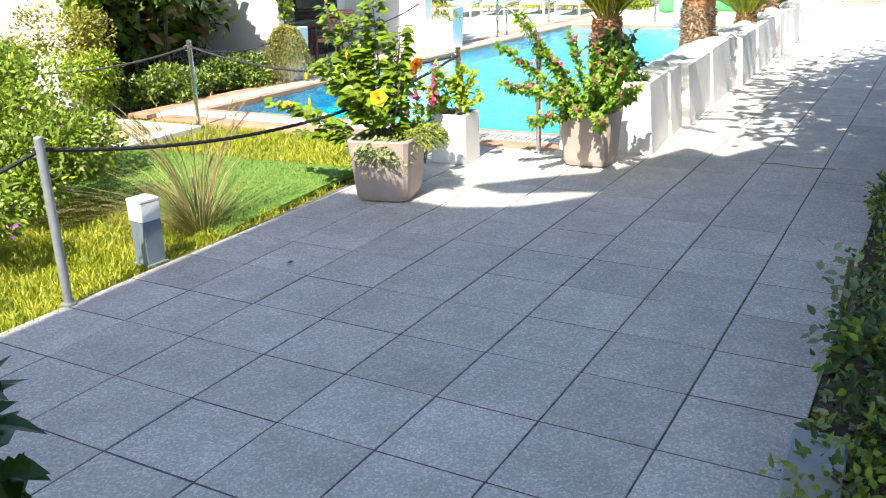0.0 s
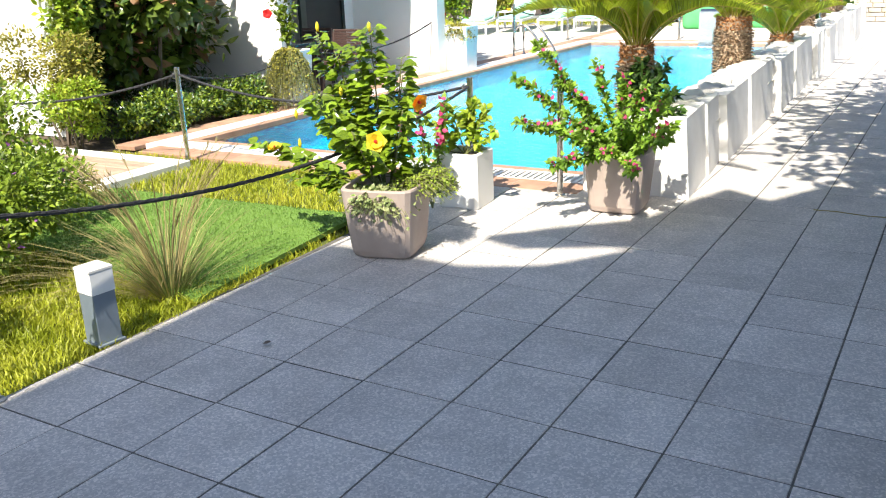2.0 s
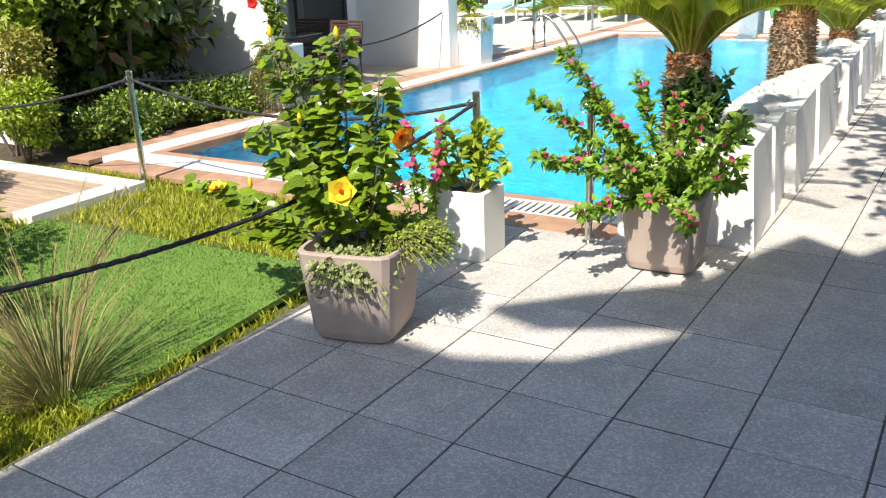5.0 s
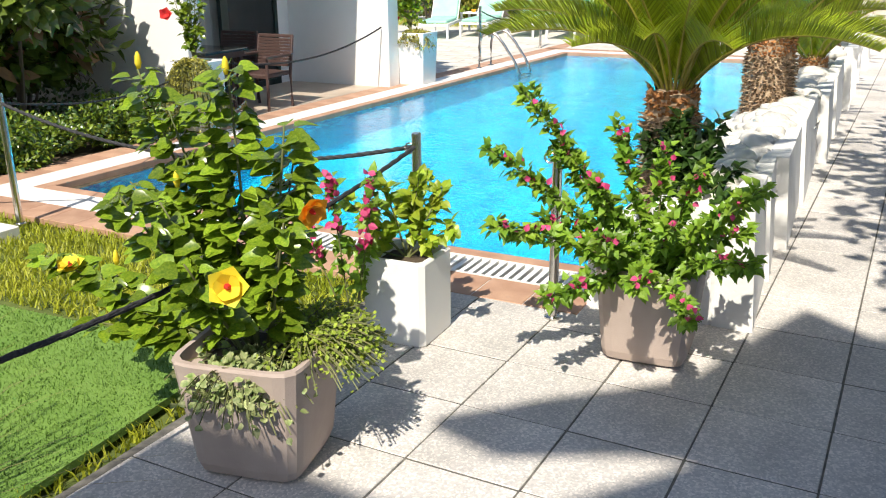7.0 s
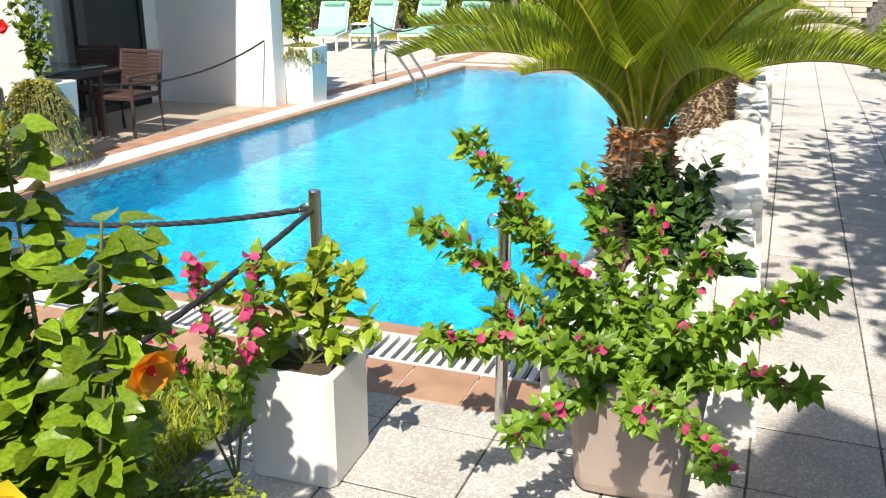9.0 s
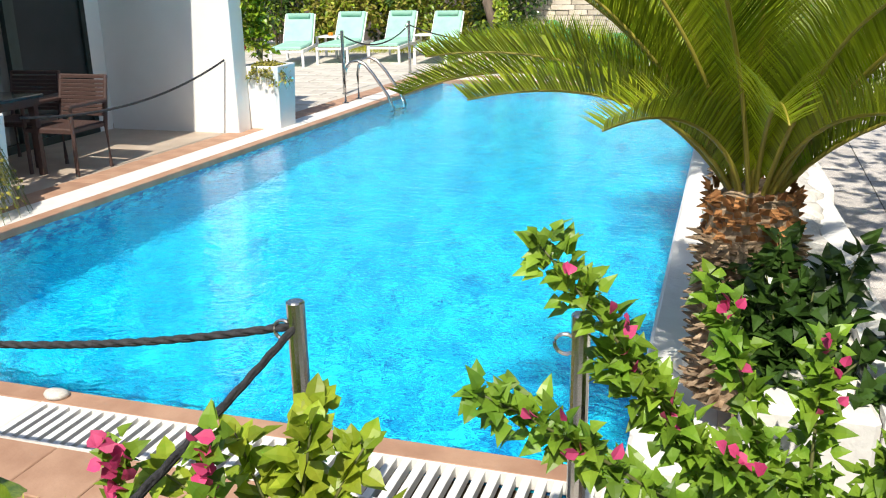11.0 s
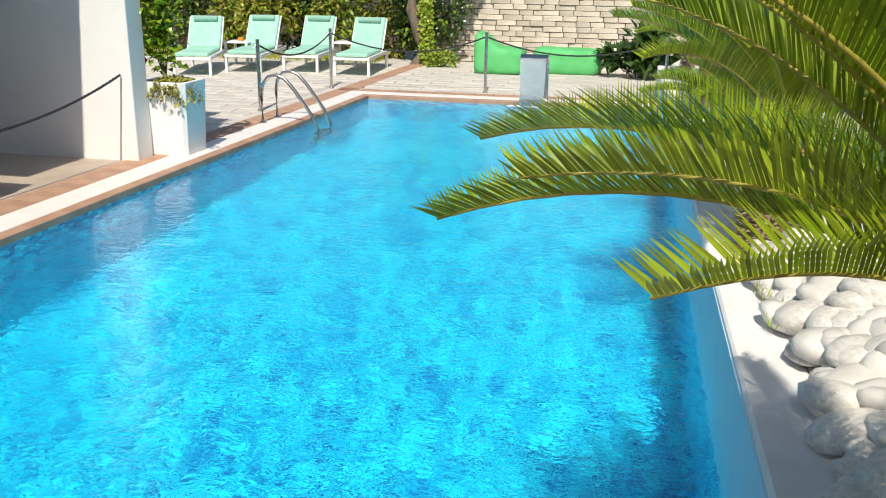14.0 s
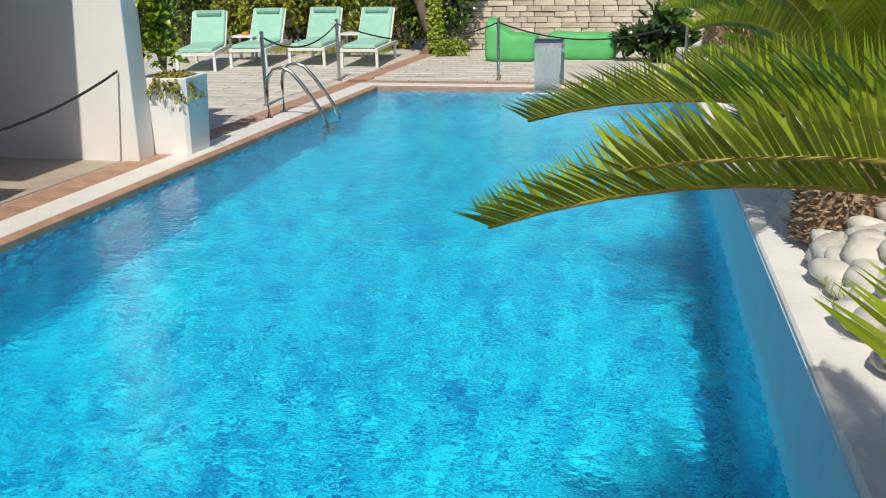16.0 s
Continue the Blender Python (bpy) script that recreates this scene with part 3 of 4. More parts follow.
        part("ring", Mesh().tube(c, 0.005, 6, caps=False), M_STEEL, t)
    return t


POSTS = {"near": (-2.24, 0.06), "lawn": (-5.12, 4.12), "a": (-1.985, 4.08), "b": (-1.28, 4.18), "lad": (-6.28, 14.1), "c": (-6.16, 16.6), "d": (-3.76, 16.75), "e": (-1.1, 17.0)}
for key, (x, y) in POSTS.items():
    post(x, y, 0.895, 0.024, mt=M_GALV if key == "near" else None)
TOPZ = 0.83


def rope(p, q, sag, r=0.011, label="black braided rope sagging between posts"):
    pts = sway(p, q, sag, 26)
    t = thing("rope", label, "rope", group="ropes round the pool")
    part("core", Mesh().tube(pts, r * 0.8, 6), M_ROPE, t)
    for s in range(3):
        m = Mesh()
        fine = sway(p, q, sag, 150)
        line = []
        for i, c in enumerate(fine):
            a = i * 0.75 + s * 2.094
            line.append(c + Vector((math.cos(a) * r * 0.55 * 0.3, math.cos(a) * r * 0.55, math.sin(a) * r * 0.55)))
        m.tube(line, r * 0.62, 5)
        part("strand", m, M_ROPE, t, smooth=True)


def top(k, dz=0.0):
    return (*POSTS[k], TOPZ + dz)


rope(top("near"), top("a"), 0.22)
rope((-3.2, -1.9, 0.75), top("near"), 0.22)
rope(top("lawn"), top("a"), 0.20)
rope((-8.2, 2.9, 0.83), top("lawn"), 0.25)
rope((-6.36, 7.9, 0.62), (-6.2, 10.76, 0.80), 0.16)
rope(top("lad"), top("c"), 0.22)
rope(top("c"), top("d"), 0.25)
rope(top("d"), top("e"), 0.25)
rope(top("lawn"), (-6.5, 7.2, 0.55), 0.1, 0.008)

lamp = thing("bollard_lamp", "short grey square garden lamp with a white head", "garden lamp", (-2.33, 0.73, 0), turn=-8)
part("stem", Mesh().box(-0.062, 0.062, -0.062, 0.062, 0, 0.27, bev=0.004), M_LIGHTG, lamp)
part("head", Mesh().box(-0.066, 0.066, -0.066, 0.066, 0.27, 0.385, bev=0.006), M_LIGHTW, lamp, "white lamp head")
part("cap", Mesh().box(-0.068, 0.068, -0.068, 0.068, 0.385, 0.40, bev=0.005), M_PALE, lamp)
part("foot", Mesh().box(-0.075, 0.075, -0.075, 0.075, 0.0, 0.012, bev=0.003), M_LIGHTG, lamp)

# ---- pots ----
def pot(x, y, turn, label, k=1.0):
    t = thing("plant_pot", label, "plant pot", (x, y, 0), "taupe square pots", turn=turn)
    prof = [(0.155, 0.0), (0.178, 0.014), (0.19, 0.05), (0.222, 0.40), (0.226, 0.43), (0.222, 0.44), (0.205, 0.44), (0.20, 0.40)]
    part("body", Mesh().lathe([(p * k, q * (1 + (k - 1) * 0.4)) for p, q in prof[:-1] + [(0.2, 0.385)]], 48, square=7.0), M_POT, t, smooth=False)
    part("soil", Mesh().lathe([(0.19 * k, 0.30), (0.199 * k, 0.39), (0.1, 0.405)], 24, square=7.0), M_SOIL, t, "dark potting soil")
    return t


POT_A, POT_B = (-1.77, 2.53), (-0.755, 4.02)
pot(*POT_A, 12, "square taupe pot with rounded corners on the slabs", 1.06)
pot(*POT_B, 4, "square taupe pot standing before the white wall")
bx = thing("planter_box", "small white square planter box on the slabs", "planter", (-1.845, 3.72, 0), turn=2)
m = Mesh()
h = 0.16
m.lathe([(h - 0.005, 0), (h, 0.01), (h, 0.40), (h - 0.006, 0.408), (h - 0.026, 0.408), (h - 0.03, 0.36)], 40, square=22.0)
part("body", m, M_WHITE, bx)
part("soil", Mesh().lathe([(h - 0.031, 0.33), (h - 0.03, 0.365), (0.06, 0.38)], 24, square=16.0), M_SOIL, bx, "brown soil")

# ---- flowering plants ----
def petals(t, name, at, way, size, mt, n=5, centre=None):
    m = Mesh()
    way = Vector(way).normalized()
    a0 = way.orthogonal().normalized()
    b0 = way.cross(a0)
    for layer in range(2):
        for i in range(n):
            a = 2 * math.pi * (i + 0.5 * layer) / n
            d = a0 * math.cos(a) + b0 * math.sin(a)
            m.leaf(Vector(at) + way * 0.006 * layer, d + way * (0.35 + 0.3 * layer), way, size * (1 - 0.25 * layer), size * 1.15, 0.15, -0.1)
    ob = part(name, m, mt, t, smooth=True)
    if centre:
        part("flower_heart", Mesh().lathe([(0.003, 0), (size * 0.17, size * 0.15), (size * 0.05, size * 0.5)], 8, Matrix.Translation(at) @ way.to_track_quat("Z", "Y").to_matrix().to_4x4()), centre, ob)
    return ob


def hibiscus():
    t = thing("hibiscus", "leafy green hibiscus bush with yellow flowers growing in a taupe pot", "plant", (*POT_A, 0.39))
    leaf_meshes = []
    for k in range(6):
        m = Mesh()
        L, W = 1.0, rng.uniform(0.72, 0.9)
        rows = ((0.0, 0.04), (0.10, 0.40), (0.28, 0.50), (0.5, 0.43), (0.72, 0.27), (0.88, 0.13), (1.0, 0.0))
        vs, fs = [], []
        curl = rng.uniform(0.1, 0.4)
        for i, (u, w) in enumerate(rows):
            z = -curl * u * u
            jag = 0.035 if i % 2 else -0.015
            vs += [(-(w + jag) * W, u * L, z + 0.22 * w), (0, u * L, z), ((w + jag) * W, u * L, z + 0.22 * w)]
            if i:
                a = 3 * (i - 1)
                fs += [(a, a + 1, a + 4, a + 3), (a + 1, a + 2, a + 5, a + 4)]
        m.add(vs, fs)
        leaf_meshes.append(m.data("leaf", M_HIB, True))
    stems = [((-0.03, 0.0), (-0.46, 0.06, 1.0), 1.06), ((0.0, 0.0), (-0.08, 0.05, 1.0), 1.0), ((-0.03, 0.02), (-0.34, 0.0, 1.0), 0.9), ((0.03, 0.03), (0.12, 0.03, 1.0), 0.82), ((-0.05, -0.03), (-1.0, -0.10, 0.36), 0.86), ((-0.05, 0.02), (-0.7, 0.02, 0.8), 0.75),
             ((-0.02, -0.04), (-0.35, -0.35, 0.9), 0.72), ((0.0, -0.05), (-0.02, -0.45, 0.8), 0.5), ((0.0, 0.04), (-0.1, 0.45, 0.9), 0.75), ((-0.04, 0.0), (-0.85, -0.25, 0.15), 0.55), ((0.04, 0), (0.25, -0.1, 0.9), 0.55),
             ((-0.02, 0.02), (-0.16, 0.0, 1.0), 0.92), ((0.0, -0.02), (-0.5, -0.15, 1.0), 0.62)]
    m = Mesh()
    spots = []
    for (ox, oy), d, ln in stems:
        pts = arc((ox - 0.03, oy + 0.03, -0.02), d, ln * 1.06, 0.03, 9)
        part("stem", Mesh().tube(pts, 0.008, 6, 0.4), M_TWIG, t, smooth=True)
        for i in range(int(108 * ln)):
            u = rng.uniform(0.22, 1.0) ** 0.85
            f = u * 9
            a = min(int(f), 8)
            p = pts[a].lerp(pts[a + 1], f - a)
            ang = i * 2.4 + rng.uniform(-0.4, 0.4)
            out = Vector((math.cos(ang), math.sin(ang), rng.uniform(-0.2, 0.35)))
            spots.append((p, out, rng.uniform(0.05, 0.095) * (1.15 - 0.3 * u)))
    for p, out, size in spots:
        y = out.normalized()
        up = Vector((rng.uniform(-0.35, 0.35), -0.55 + rng.uniform(-0.35, 0.35), 0.8))
        x = y.cross(up).normalized()
        z = x.cross(y)
        mm = Matrix((x, y, z)).transposed().to_4x4()
        part("leaf", rng.choice(leaf_meshes), None, t, at=Matrix.Translation(p + out * 0.035) @ mm @ Matrix.Scale(size * 1.12, 4))
    def loc(x, y, z):
        return Vector((x - POT_A[0], y - POT_A[1], z - 0.39))
    petals(t, "flower", loc(-1.66, 2.27, 0.76), (0.6, -0.75, 0.3), 0.075, M_YELLOW, 5, M_RED)
    petals(t, "flower", loc(-2.58, 2.45, 0.62), (0.1, -0.35, 0.9), 0.062, M_YELLOW, 5, M_RED)
    petals(t, "flower", loc(-1.50, 2.50, 0.97), (0.75, -0.3, -0.25), 0.066, M_ORANGE, 5, M_RED)
    for x, y, z in ((-2.27, 2.6, 1.36), (-1.88, 2.6, 1.36), (-2.45, 2.55, 0.62), (-2.05, 2.5, 0.98), (-2.5, 2.6, 0.8)):
        part("bud", Mesh().lathe([(0.006, 0), (0.013, 0.02), (0.010, 0.045), (0.003, 0.06)], 8, Matrix.Translation(loc(x, y, z))), M_YELLOW, t, "yellow bud", True)


hibiscus()


def trailing(name, label, at, count, spread, mt, size, drop, category="plant", squash=1.0, shape="oval", dome=0.12, aim=0.0):
    """A low plant that fills a pot and spills over its edge; aim turns the spill."""
    t = thing(name, label, category, at)
    m, s = Mesh(), Mesh()
    for i in range(count // 9):
        a = aim + rng.gauss(0, 1.0)
        d = Vector((math.cos(a), math.sin(a) * squash, rng.uniform(0.15, 0.9)))
        pts = arc((rng.uniform(-0.05, 0.05), rng.uniform(-0.05, 0.05), 0), d, rng.uniform(0.5, 1.0) * spread, drop, 6)
        s.tube(pts, 0.0025, 3)
        for k in range(9):
            f = rng.uniform(1.0, 6)
            q = min(int(f), 5)
            p = pts[q].lerp(pts[q + 1], f - q) + rvec() * 0.018
            m.leaf(p, rvec() + Vector((0, 0, 0.1)), Vector((0, -0.4, 1)) + rvec() * 0.6, size * rng.uniform(0.6, 1.2), size * 0.8, 0.2, 0.2, shape)
    tagged(part("stems", s, M_TWIG, t), kind="stuff")
    tagged(part("leaves", m, mt, t), kind="stuff")
    return t


trailing("ivy", "variegated cream and green ivy spilling over the pot", (POT_A[0] + 0.0, POT_A[1] - 0.10, 0.41), 1300, 0.28, M_VARIEG, 0.034, 0.75, aim=-0.9)
trailing("sedum", "dense fine-leaved yellow-green sedum cushion in the pot", (POT_A[0] + 0.12, POT_A[1] + 0.10, 0.44), 5200, 0.30, M_SEDUM, 0.019, 0.45, aim=0.6)


def bush(name, label, at, stems, leaves, mt, size, shape="oval", category="plant", bracts=0, bract_mat=None, tip=0.0, droop=0.25, gap=0.15, stem_r=0.006, spread=0.03, sun=(0, -0.5, 1.0)):
    """A plant of bending stems set with leaves along them, with bracts near the tips."""
    t = thing(name, label, category, at)
    m, b = Mesh(), Mesh()
    for o, d, ln in stems:
        pts = arc(o, d, ln, droop, 9)
        part("stem", Mesh().tube(pts, stem_r, 5, 0.4), M_TWIG, t, smooth=True)
        for i in range(int(leaves * ln)):
            f = rng.uniform(gap, 1.0) * 9
            q = min(int(f), 8)
            p = pts[q].lerp(pts[q + 1], f - q)
            way = rvec() + (pts[q + 1] - pts[q]).normalized() * 0.6
            m.leaf(p + way.normalized() * spread * rng.random(), way, Vector(sun) + rvec() * 0.5, size * rng.uniform(0.6, 1.2), size * 0.72, 0.25, 0.3, shape)
        for i in range(bracts):
            f = rng.choice((rng.gauss(8.0, 0.5), rng.gauss(6.2, 0.3)))
            f = max(1, min(8.99, f))
            q = int(f)
            p = pts[q].lerp(pts[q + 1], f - q) + Vector((0.02, -0.035, 0.025)) + rvec() * 0.026
            b.leaf(p, rvec() + Vector((0, 0, 0.3)), rvec() + Vector((0, -0.5, 0.5)), size * rng.uniform(0.5, 0.8), size * 0.6, 0.3, 0.2)
    tagged(part("leaves", m, mt, t), kind="stuff")
    if bracts:
        tagged(part("bracts", b, bract_mat, t, "magenta flower bracts"), kind="stuff")
    return t


B0 = (0, 0, 0)
SHOOTS = [(-0.50, -0.18, 0.79), (-0.55, -0.40, 0.58), (-0.43, -0.60, 0.32), (0.43, -0.46, 0.54), (0.42, -0.45, 0.25), (0.25, -0.52, 0.02), (-0.24, -0.56, 0.03), (0.05, -0.5, 0.12),
          (-0.38, -0.12, 0.52), (0.0, 0.05, 0.50), (0.16, -0.1, 0.46), (-0.16, -0.28, 0.42), (0.12, -0.32, 0.30), (-0.36, -0.30, 0.26), (-0.2, 0.1, 0.6), (0.3, -0.2, 0.36), (-0.1, -0.42, 0.25), (0.3, 0.0, 0.2)]
bush("bougainvillea", "spreading bougainvillea with pink flowers growing in a taupe pot", (*POT_B, 0.40),
     [((x * 0.12, y * 0.12, 0), (x, y, z + 0.12 * Vector((x, y, z)).length), Vector((x, y, z + 0.1)).length) for x, y, z in SHOOTS],
     330, M_BOUG, 0.046, "heart", bracts=7, bract_mat=M_PINK, droop=0.12, gap=0.08, spread=0.045)
bush("hibiscus_young", "young lime-green hibiscus in a white planter box", (-1.845, 3.72, 0.37),
     [(B0, (0.16, 0.0, 1.0), 0.44), (B0, (0.42, 0.05, 0.9), 0.42), (B0, (-0.25, 0.0, 0.8), 0.40), (B0, (-0.6, -0.1, 0.6), 0.42), (B0, (0.6, -0.1, 0.55), 0.36), (B0, (-0.3, -0.3, 0.5), 0.32), (B0, (0.0, 0.3, 0.8), 0.42), (B0, (-0.7, -0.25, 0.2), 0.34), (B0, (0.05, 0.1, 1.0), 0.40)],
     105, M_LIME, 0.066, droop=0.08, gap=0.3)
bush("bougainvillea_small", "small bougainvillea branch with pink flowers beside the white planter", (-2.02, 3.50, 0.0),
     [(B0, (0.10, 0.1, 1.0), 0.86), (B0, (-0.15, 0.05, 1.0), 0.84), (B0, (0.2, -0.05, 1.0), 0.78), (B0, (-0.3, -0.1, 0.9), 0.7)], 75, M_BOUG, 0.058, "heart", bracts=22, bract_mat=M_PINK, droop=0.05, gap=0.3)

# ---- cycad palms ----
def cycad(at, trunk_r, trunk_h, fronds, length, label, seed, spread=46, leaflet=0.16, outer=()):
    t = thing("cycad_palm", label, "palm", at, "cycads in the stone bed")
    r = random.Random(seed)
    part("trunk", Mesh().lathe([(trunk_r * 0.92, 0), (trunk_r * 0.95, trunk_h * 0.5), (trunk_r * 0.9, trunk_h), (trunk_r * 0.4, trunk_h + 0.06)], 16), M_TRUNKP, t)
    for name, z0, z1, mt, up in (("leaf_bases", 0.0, trunk_h * 0.86, M_TRUNKP, 0.35), ("crown_felt", trunk_h * 0.84, trunk_h + 0.05, M_CROWNP, 1.3)):
        m = Mesh()
        rows = max(2, int((z1 - z0) / 0.024))
        for j in range(rows):
            z = z0 + (z1 - z0) * (j + 0.5) / rows
            nn = int(2 * math.pi * trunk_r / 0.030)
            for i in range(nn):
                a = 2 * math.pi * (i + 0.5 * (j % 2)) / nn + r.uniform(-0.08, 0.08)
                d = Vector((math.cos(a), math.sin(a), 0))
                s = Vector((-d.y, d.x, 0))
                c = d * trunk_r * 0.86 + Vector((0, 0, z + r.uniform(-0.012, 0.012)))
                ln, w = r.uniform(0.03, 0.062) * (0.6 if up > 1 else 1.0), 0.012
                tipv = c + (d + Vector((0, 0, up * r.uniform(-0.6, 1.5))) + s * r.uniform(-0.35, 0.35)).normalized() * ln
                e = Vector((0, 0, 0.009))
                m.add([c - s * w - e, c + s * w - e, c + s * w + e, c - s * w + e, tipv - s * 0.006, tipv + s * 0.006], [(0, 1, 5, 4), (1, 2, 5), (2, 3, 4, 5), (3, 0, 4)])
        tagged(part(name, m, mt, t), kind="stuff")
    for i in range(fronds):
        a = i * 2.39996 + r.uniform(-0.15, 0.15)
        u = i / fronds
        el = radians(86 - spread * u ** 0.9 + r.uniform(-5, 5))
        d = Vector((math.cos(a), math.sin(a), 0))
        L = length * r.uniform(0.88, 1.08)
        total = radians(34 + 36 * u + r.uniform(-8, 8))
        early = 0.0
        if i < len(outer):
            az, rise, fall, L = outer[i]
            d, el, total, early = Vector((math.cos(radians(az)), math.sin(radians(az)), 0)), radians(rise), radians(fall), 1.0
        pts, ways = [], []
        p = d * trunk_r * 0.35 + Vector((0, 0, trunk_h))
        n = 14
        th = el
        for k in range(n + 1):
            pts.append(p.copy())
            w = d * math.cos(th) + Vector((0, 0, math.sin(th)))
            ways.append(w)
            p = p + w * (L / n)
            th -= total / n * (0.5 + k / n + early * (0.9 - 1.8 * k / n))
        side = Vector((-d.y, d.x, 0))
        rach, m = Mesh(), Mesh()
        rach.tube(pts, 0.008, 5, 0.35)
        cnt = int(L * 112)
        for k in range(cnt):
            f = (0.10 + 0.90 * k / cnt) * n
            q = min(int(f), n - 1)
            c = pts[q].lerp(pts[q + 1], f - q)
            w = ways[q]
            nrm = side.cross(w)
            x = f / n
            ll = leaflet * min(1.0, (x - 0.02) * 5) * (1.0 - 0.62 * max(0, x - 0.55) / 0.45)
            for sg in (-1, 1):
                dr = (side * sg * 0.55 + w * 0.52 + nrm * (-0.62 + r.uniform(-0.08, 0.08))).normalized()
                thick = w * 0.0032
                mid = c + dr * ll * 0.55
                end = c + dr * ll + side * (sg * 0.10 * ll)
                m.add([c - thick, c + thick, mid + thick * 1.1, mid - thick * 1.1, end], [(0, 1, 2, 3), (3, 2, 4)])
        fr = part("frond", rach, M_RACHIS, t, "arching frond", True)
        tagged(part("leaflets", m, M_FROND, fr), kind="stuff")
    return t


# lowest fronds of the first cycad: heading, rise, bend in degrees, length
OUTER = [(172, 56, 78, 1.2), (-153, 62, 72, 0.9), (-124, 68, 78, 0.72), (148, 52, 70, 1.4), (-20, 58, 74, 1.05), (20, 56, 76, 1.15), (62, 56, 76, 1.2), (100, 54, 80, 1.25), (124, 54, 76, 1.3), (-60, 66, 78, 0.85), (-88, 70, 80, 0.85), (-172, 64, 72, 1.05)]
cycad((-0.895, 4.78, 0.44), 0.138, 0.60, 32, 1.15, "broad cycad with arching green fronds in white stones", 3, 30, 0.18, OUTER)
cycad((-0.85, 8.0, 0.40), 0.20, 0.62, 36, 1.05, "cycad with a shaggy brown trunk among white stones", 5)
cycad((-0.72, 10.3, 0.34), 0.15, 0.30, 26, 0.85, "small cycad with a short trunk among white stones", 8)
cycad((-0.80, 12.5, 0.34), 0.18, 0.60, 28, 0.95, "far cycad with a shaggy trunk in the stone bed", 11)
cycad((-0.78, 16.0, 0.34), 0.17, 0.50, 24, 0.9, "last cycad at the end of the stone bed", 14)

# ivy climbing in front of the first cycad
bush("climbing_ivy", "dark glossy ivy climbing at the foot of the cycad", (-0.76, 4.56, 0.50),
     [(B0, (-0.38 + 0.09 * i, 0.18 - 0.05 * (i % 3), 0.9), 0.34 + 0.06 * (i % 4)) for i in range(9)] + [(B0, (0.5, 0.1, 0.55), 0.36), (B0, (0.6, -0.1, 0.35), 0.34), (B0, (-0.45, 0.2, 0.7), 0.5)],
     150, M_DARKG, 0.068, "heart", droop=0.06)

# ---- white stones of the bed ----
def pebble(seed):
    r = random.Random(seed)
    bm = bmesh.new()
    bmesh.ops.create_icosphere(bm, subdivisions=2, radius=1.0)
    off = Vector((r.uniform(0, 50), r.uniform(0, 50), 0))
    for v in bm.verts:
        v.co *= 1 + 0.22 * noise.noise(v.co * 0.9 + off)
        v.co.z *= 0.52
        v.co.x *= r.uniform(1.0, 1.02) * 1.25
    me = bpy.data.meshes.new("stone")
    bm.to_mesh(me)
    bm.free()
    me.materials.append(M_STONE)
    me.polygons.foreach_set("use_smooth", [True] * len(me.polygons))
    return me


pebbles = [pebble(i) for i in range(7)]
bed = thing("stone_bed", "heap of smooth white river stones in the planter", "stones", (0, 0, 0))
small = Mesh()
for i in range(760):
    near = i < 560
    y = rng.uniform(4.62, 9.6) if near else rng.uniform(9.6, 17.8)
    x = rng.uniform(WX0 + 0.24, WX1 - 0.25)
    if any(math.hypot(x + 0.86, y - cy) < 0.20 for cy in (4.78, 8.0, 12.5, 16.0)):
        continue
    s = rng.uniform(0.045, 0.13)
    spot = pose(x, y, 0.34 + s * 0.42 + 0.20 * min(1.0, (x - WX0 - 0.2) / 0.35) * rng.uniform(0.55, 1.0), rng.uniform(-20, 20), rng.uniform(-20, 20), rng.uniform(0, 360)) @ Matrix.Scale(s, 4)
    if len(bed.children) < 290:
        part("stone", pebbles[i % 7], None, bed, at=spot)
    else:
        me = pebbles[i % 7]
        small.add([spot @ v.co for v in me.vertices], [tuple(p.vertices) for p in me.polygons])
tagged(part("more_stones", small, M_STONE, bed, smooth=True), kind="stuff")
m = Mesh()
for y in (9.8, 7.1, 13.8):
    for _ in range(220):
        m.blade((-0.88 + rng.uniform(-0.16, 0.12), y + rng.uniform(-0.3, 0.3), 0.40), rvec() + Vector((0, 0, 1)), rng.uniform(0.03, 0.08), 0.006, (0, 0, 0))
tagged(part("creeping_plant", m, M_SEDUM), "low creeping green plant between the white stones", "plant", kind="stuff")
cup = thing("plastic_cup", "pale grey plastic cup lamp by the cycad trunk", "garden light", (-0.74, 4.60, 0.50))
part("body", Mesh().lathe([(0.045, 0), (0.052, 0.12), (0.075, 0.125), (0.075, 0.15), (0.06, 0.152)], 18), M_PALE, cup)

# ---- ladder and waterfall ----
lad = thing("pool_ladder", "curved stainless steel pool ladder rails", "ladder", (0, 0, 0))
for y in (13.15, 13.6):
    pts = [(u - 5.85, y, z) for u, z in ((0.0, 0.0), (0.0, 0.34), (0.02, 0.46), (0.09, 0.545), (0.19, 0.57), (0.29, 0.53), (0.41, 0.40), (0.61, 0.12), (0.69, -0.05), (0.68, -0.5), (0.62, -0.9))]
    part("rail", Mesh().tube(pts, 0.021, 10), M_STEEL, lad, smooth=True)
    part("flange", Mesh().lathe([(0.05, 0.004), (0.05, 0.012), (0.025, 0.02)], 14, pose(-5.85, y, 0)), M_STEEL, lad)
for z in (-0.35, -0.65):
    part("tread", Mesh().box(-5.25, -5.15, 13.17, 13.58, z, z + 0.03, bev=0.005), M_STEEL, lad)

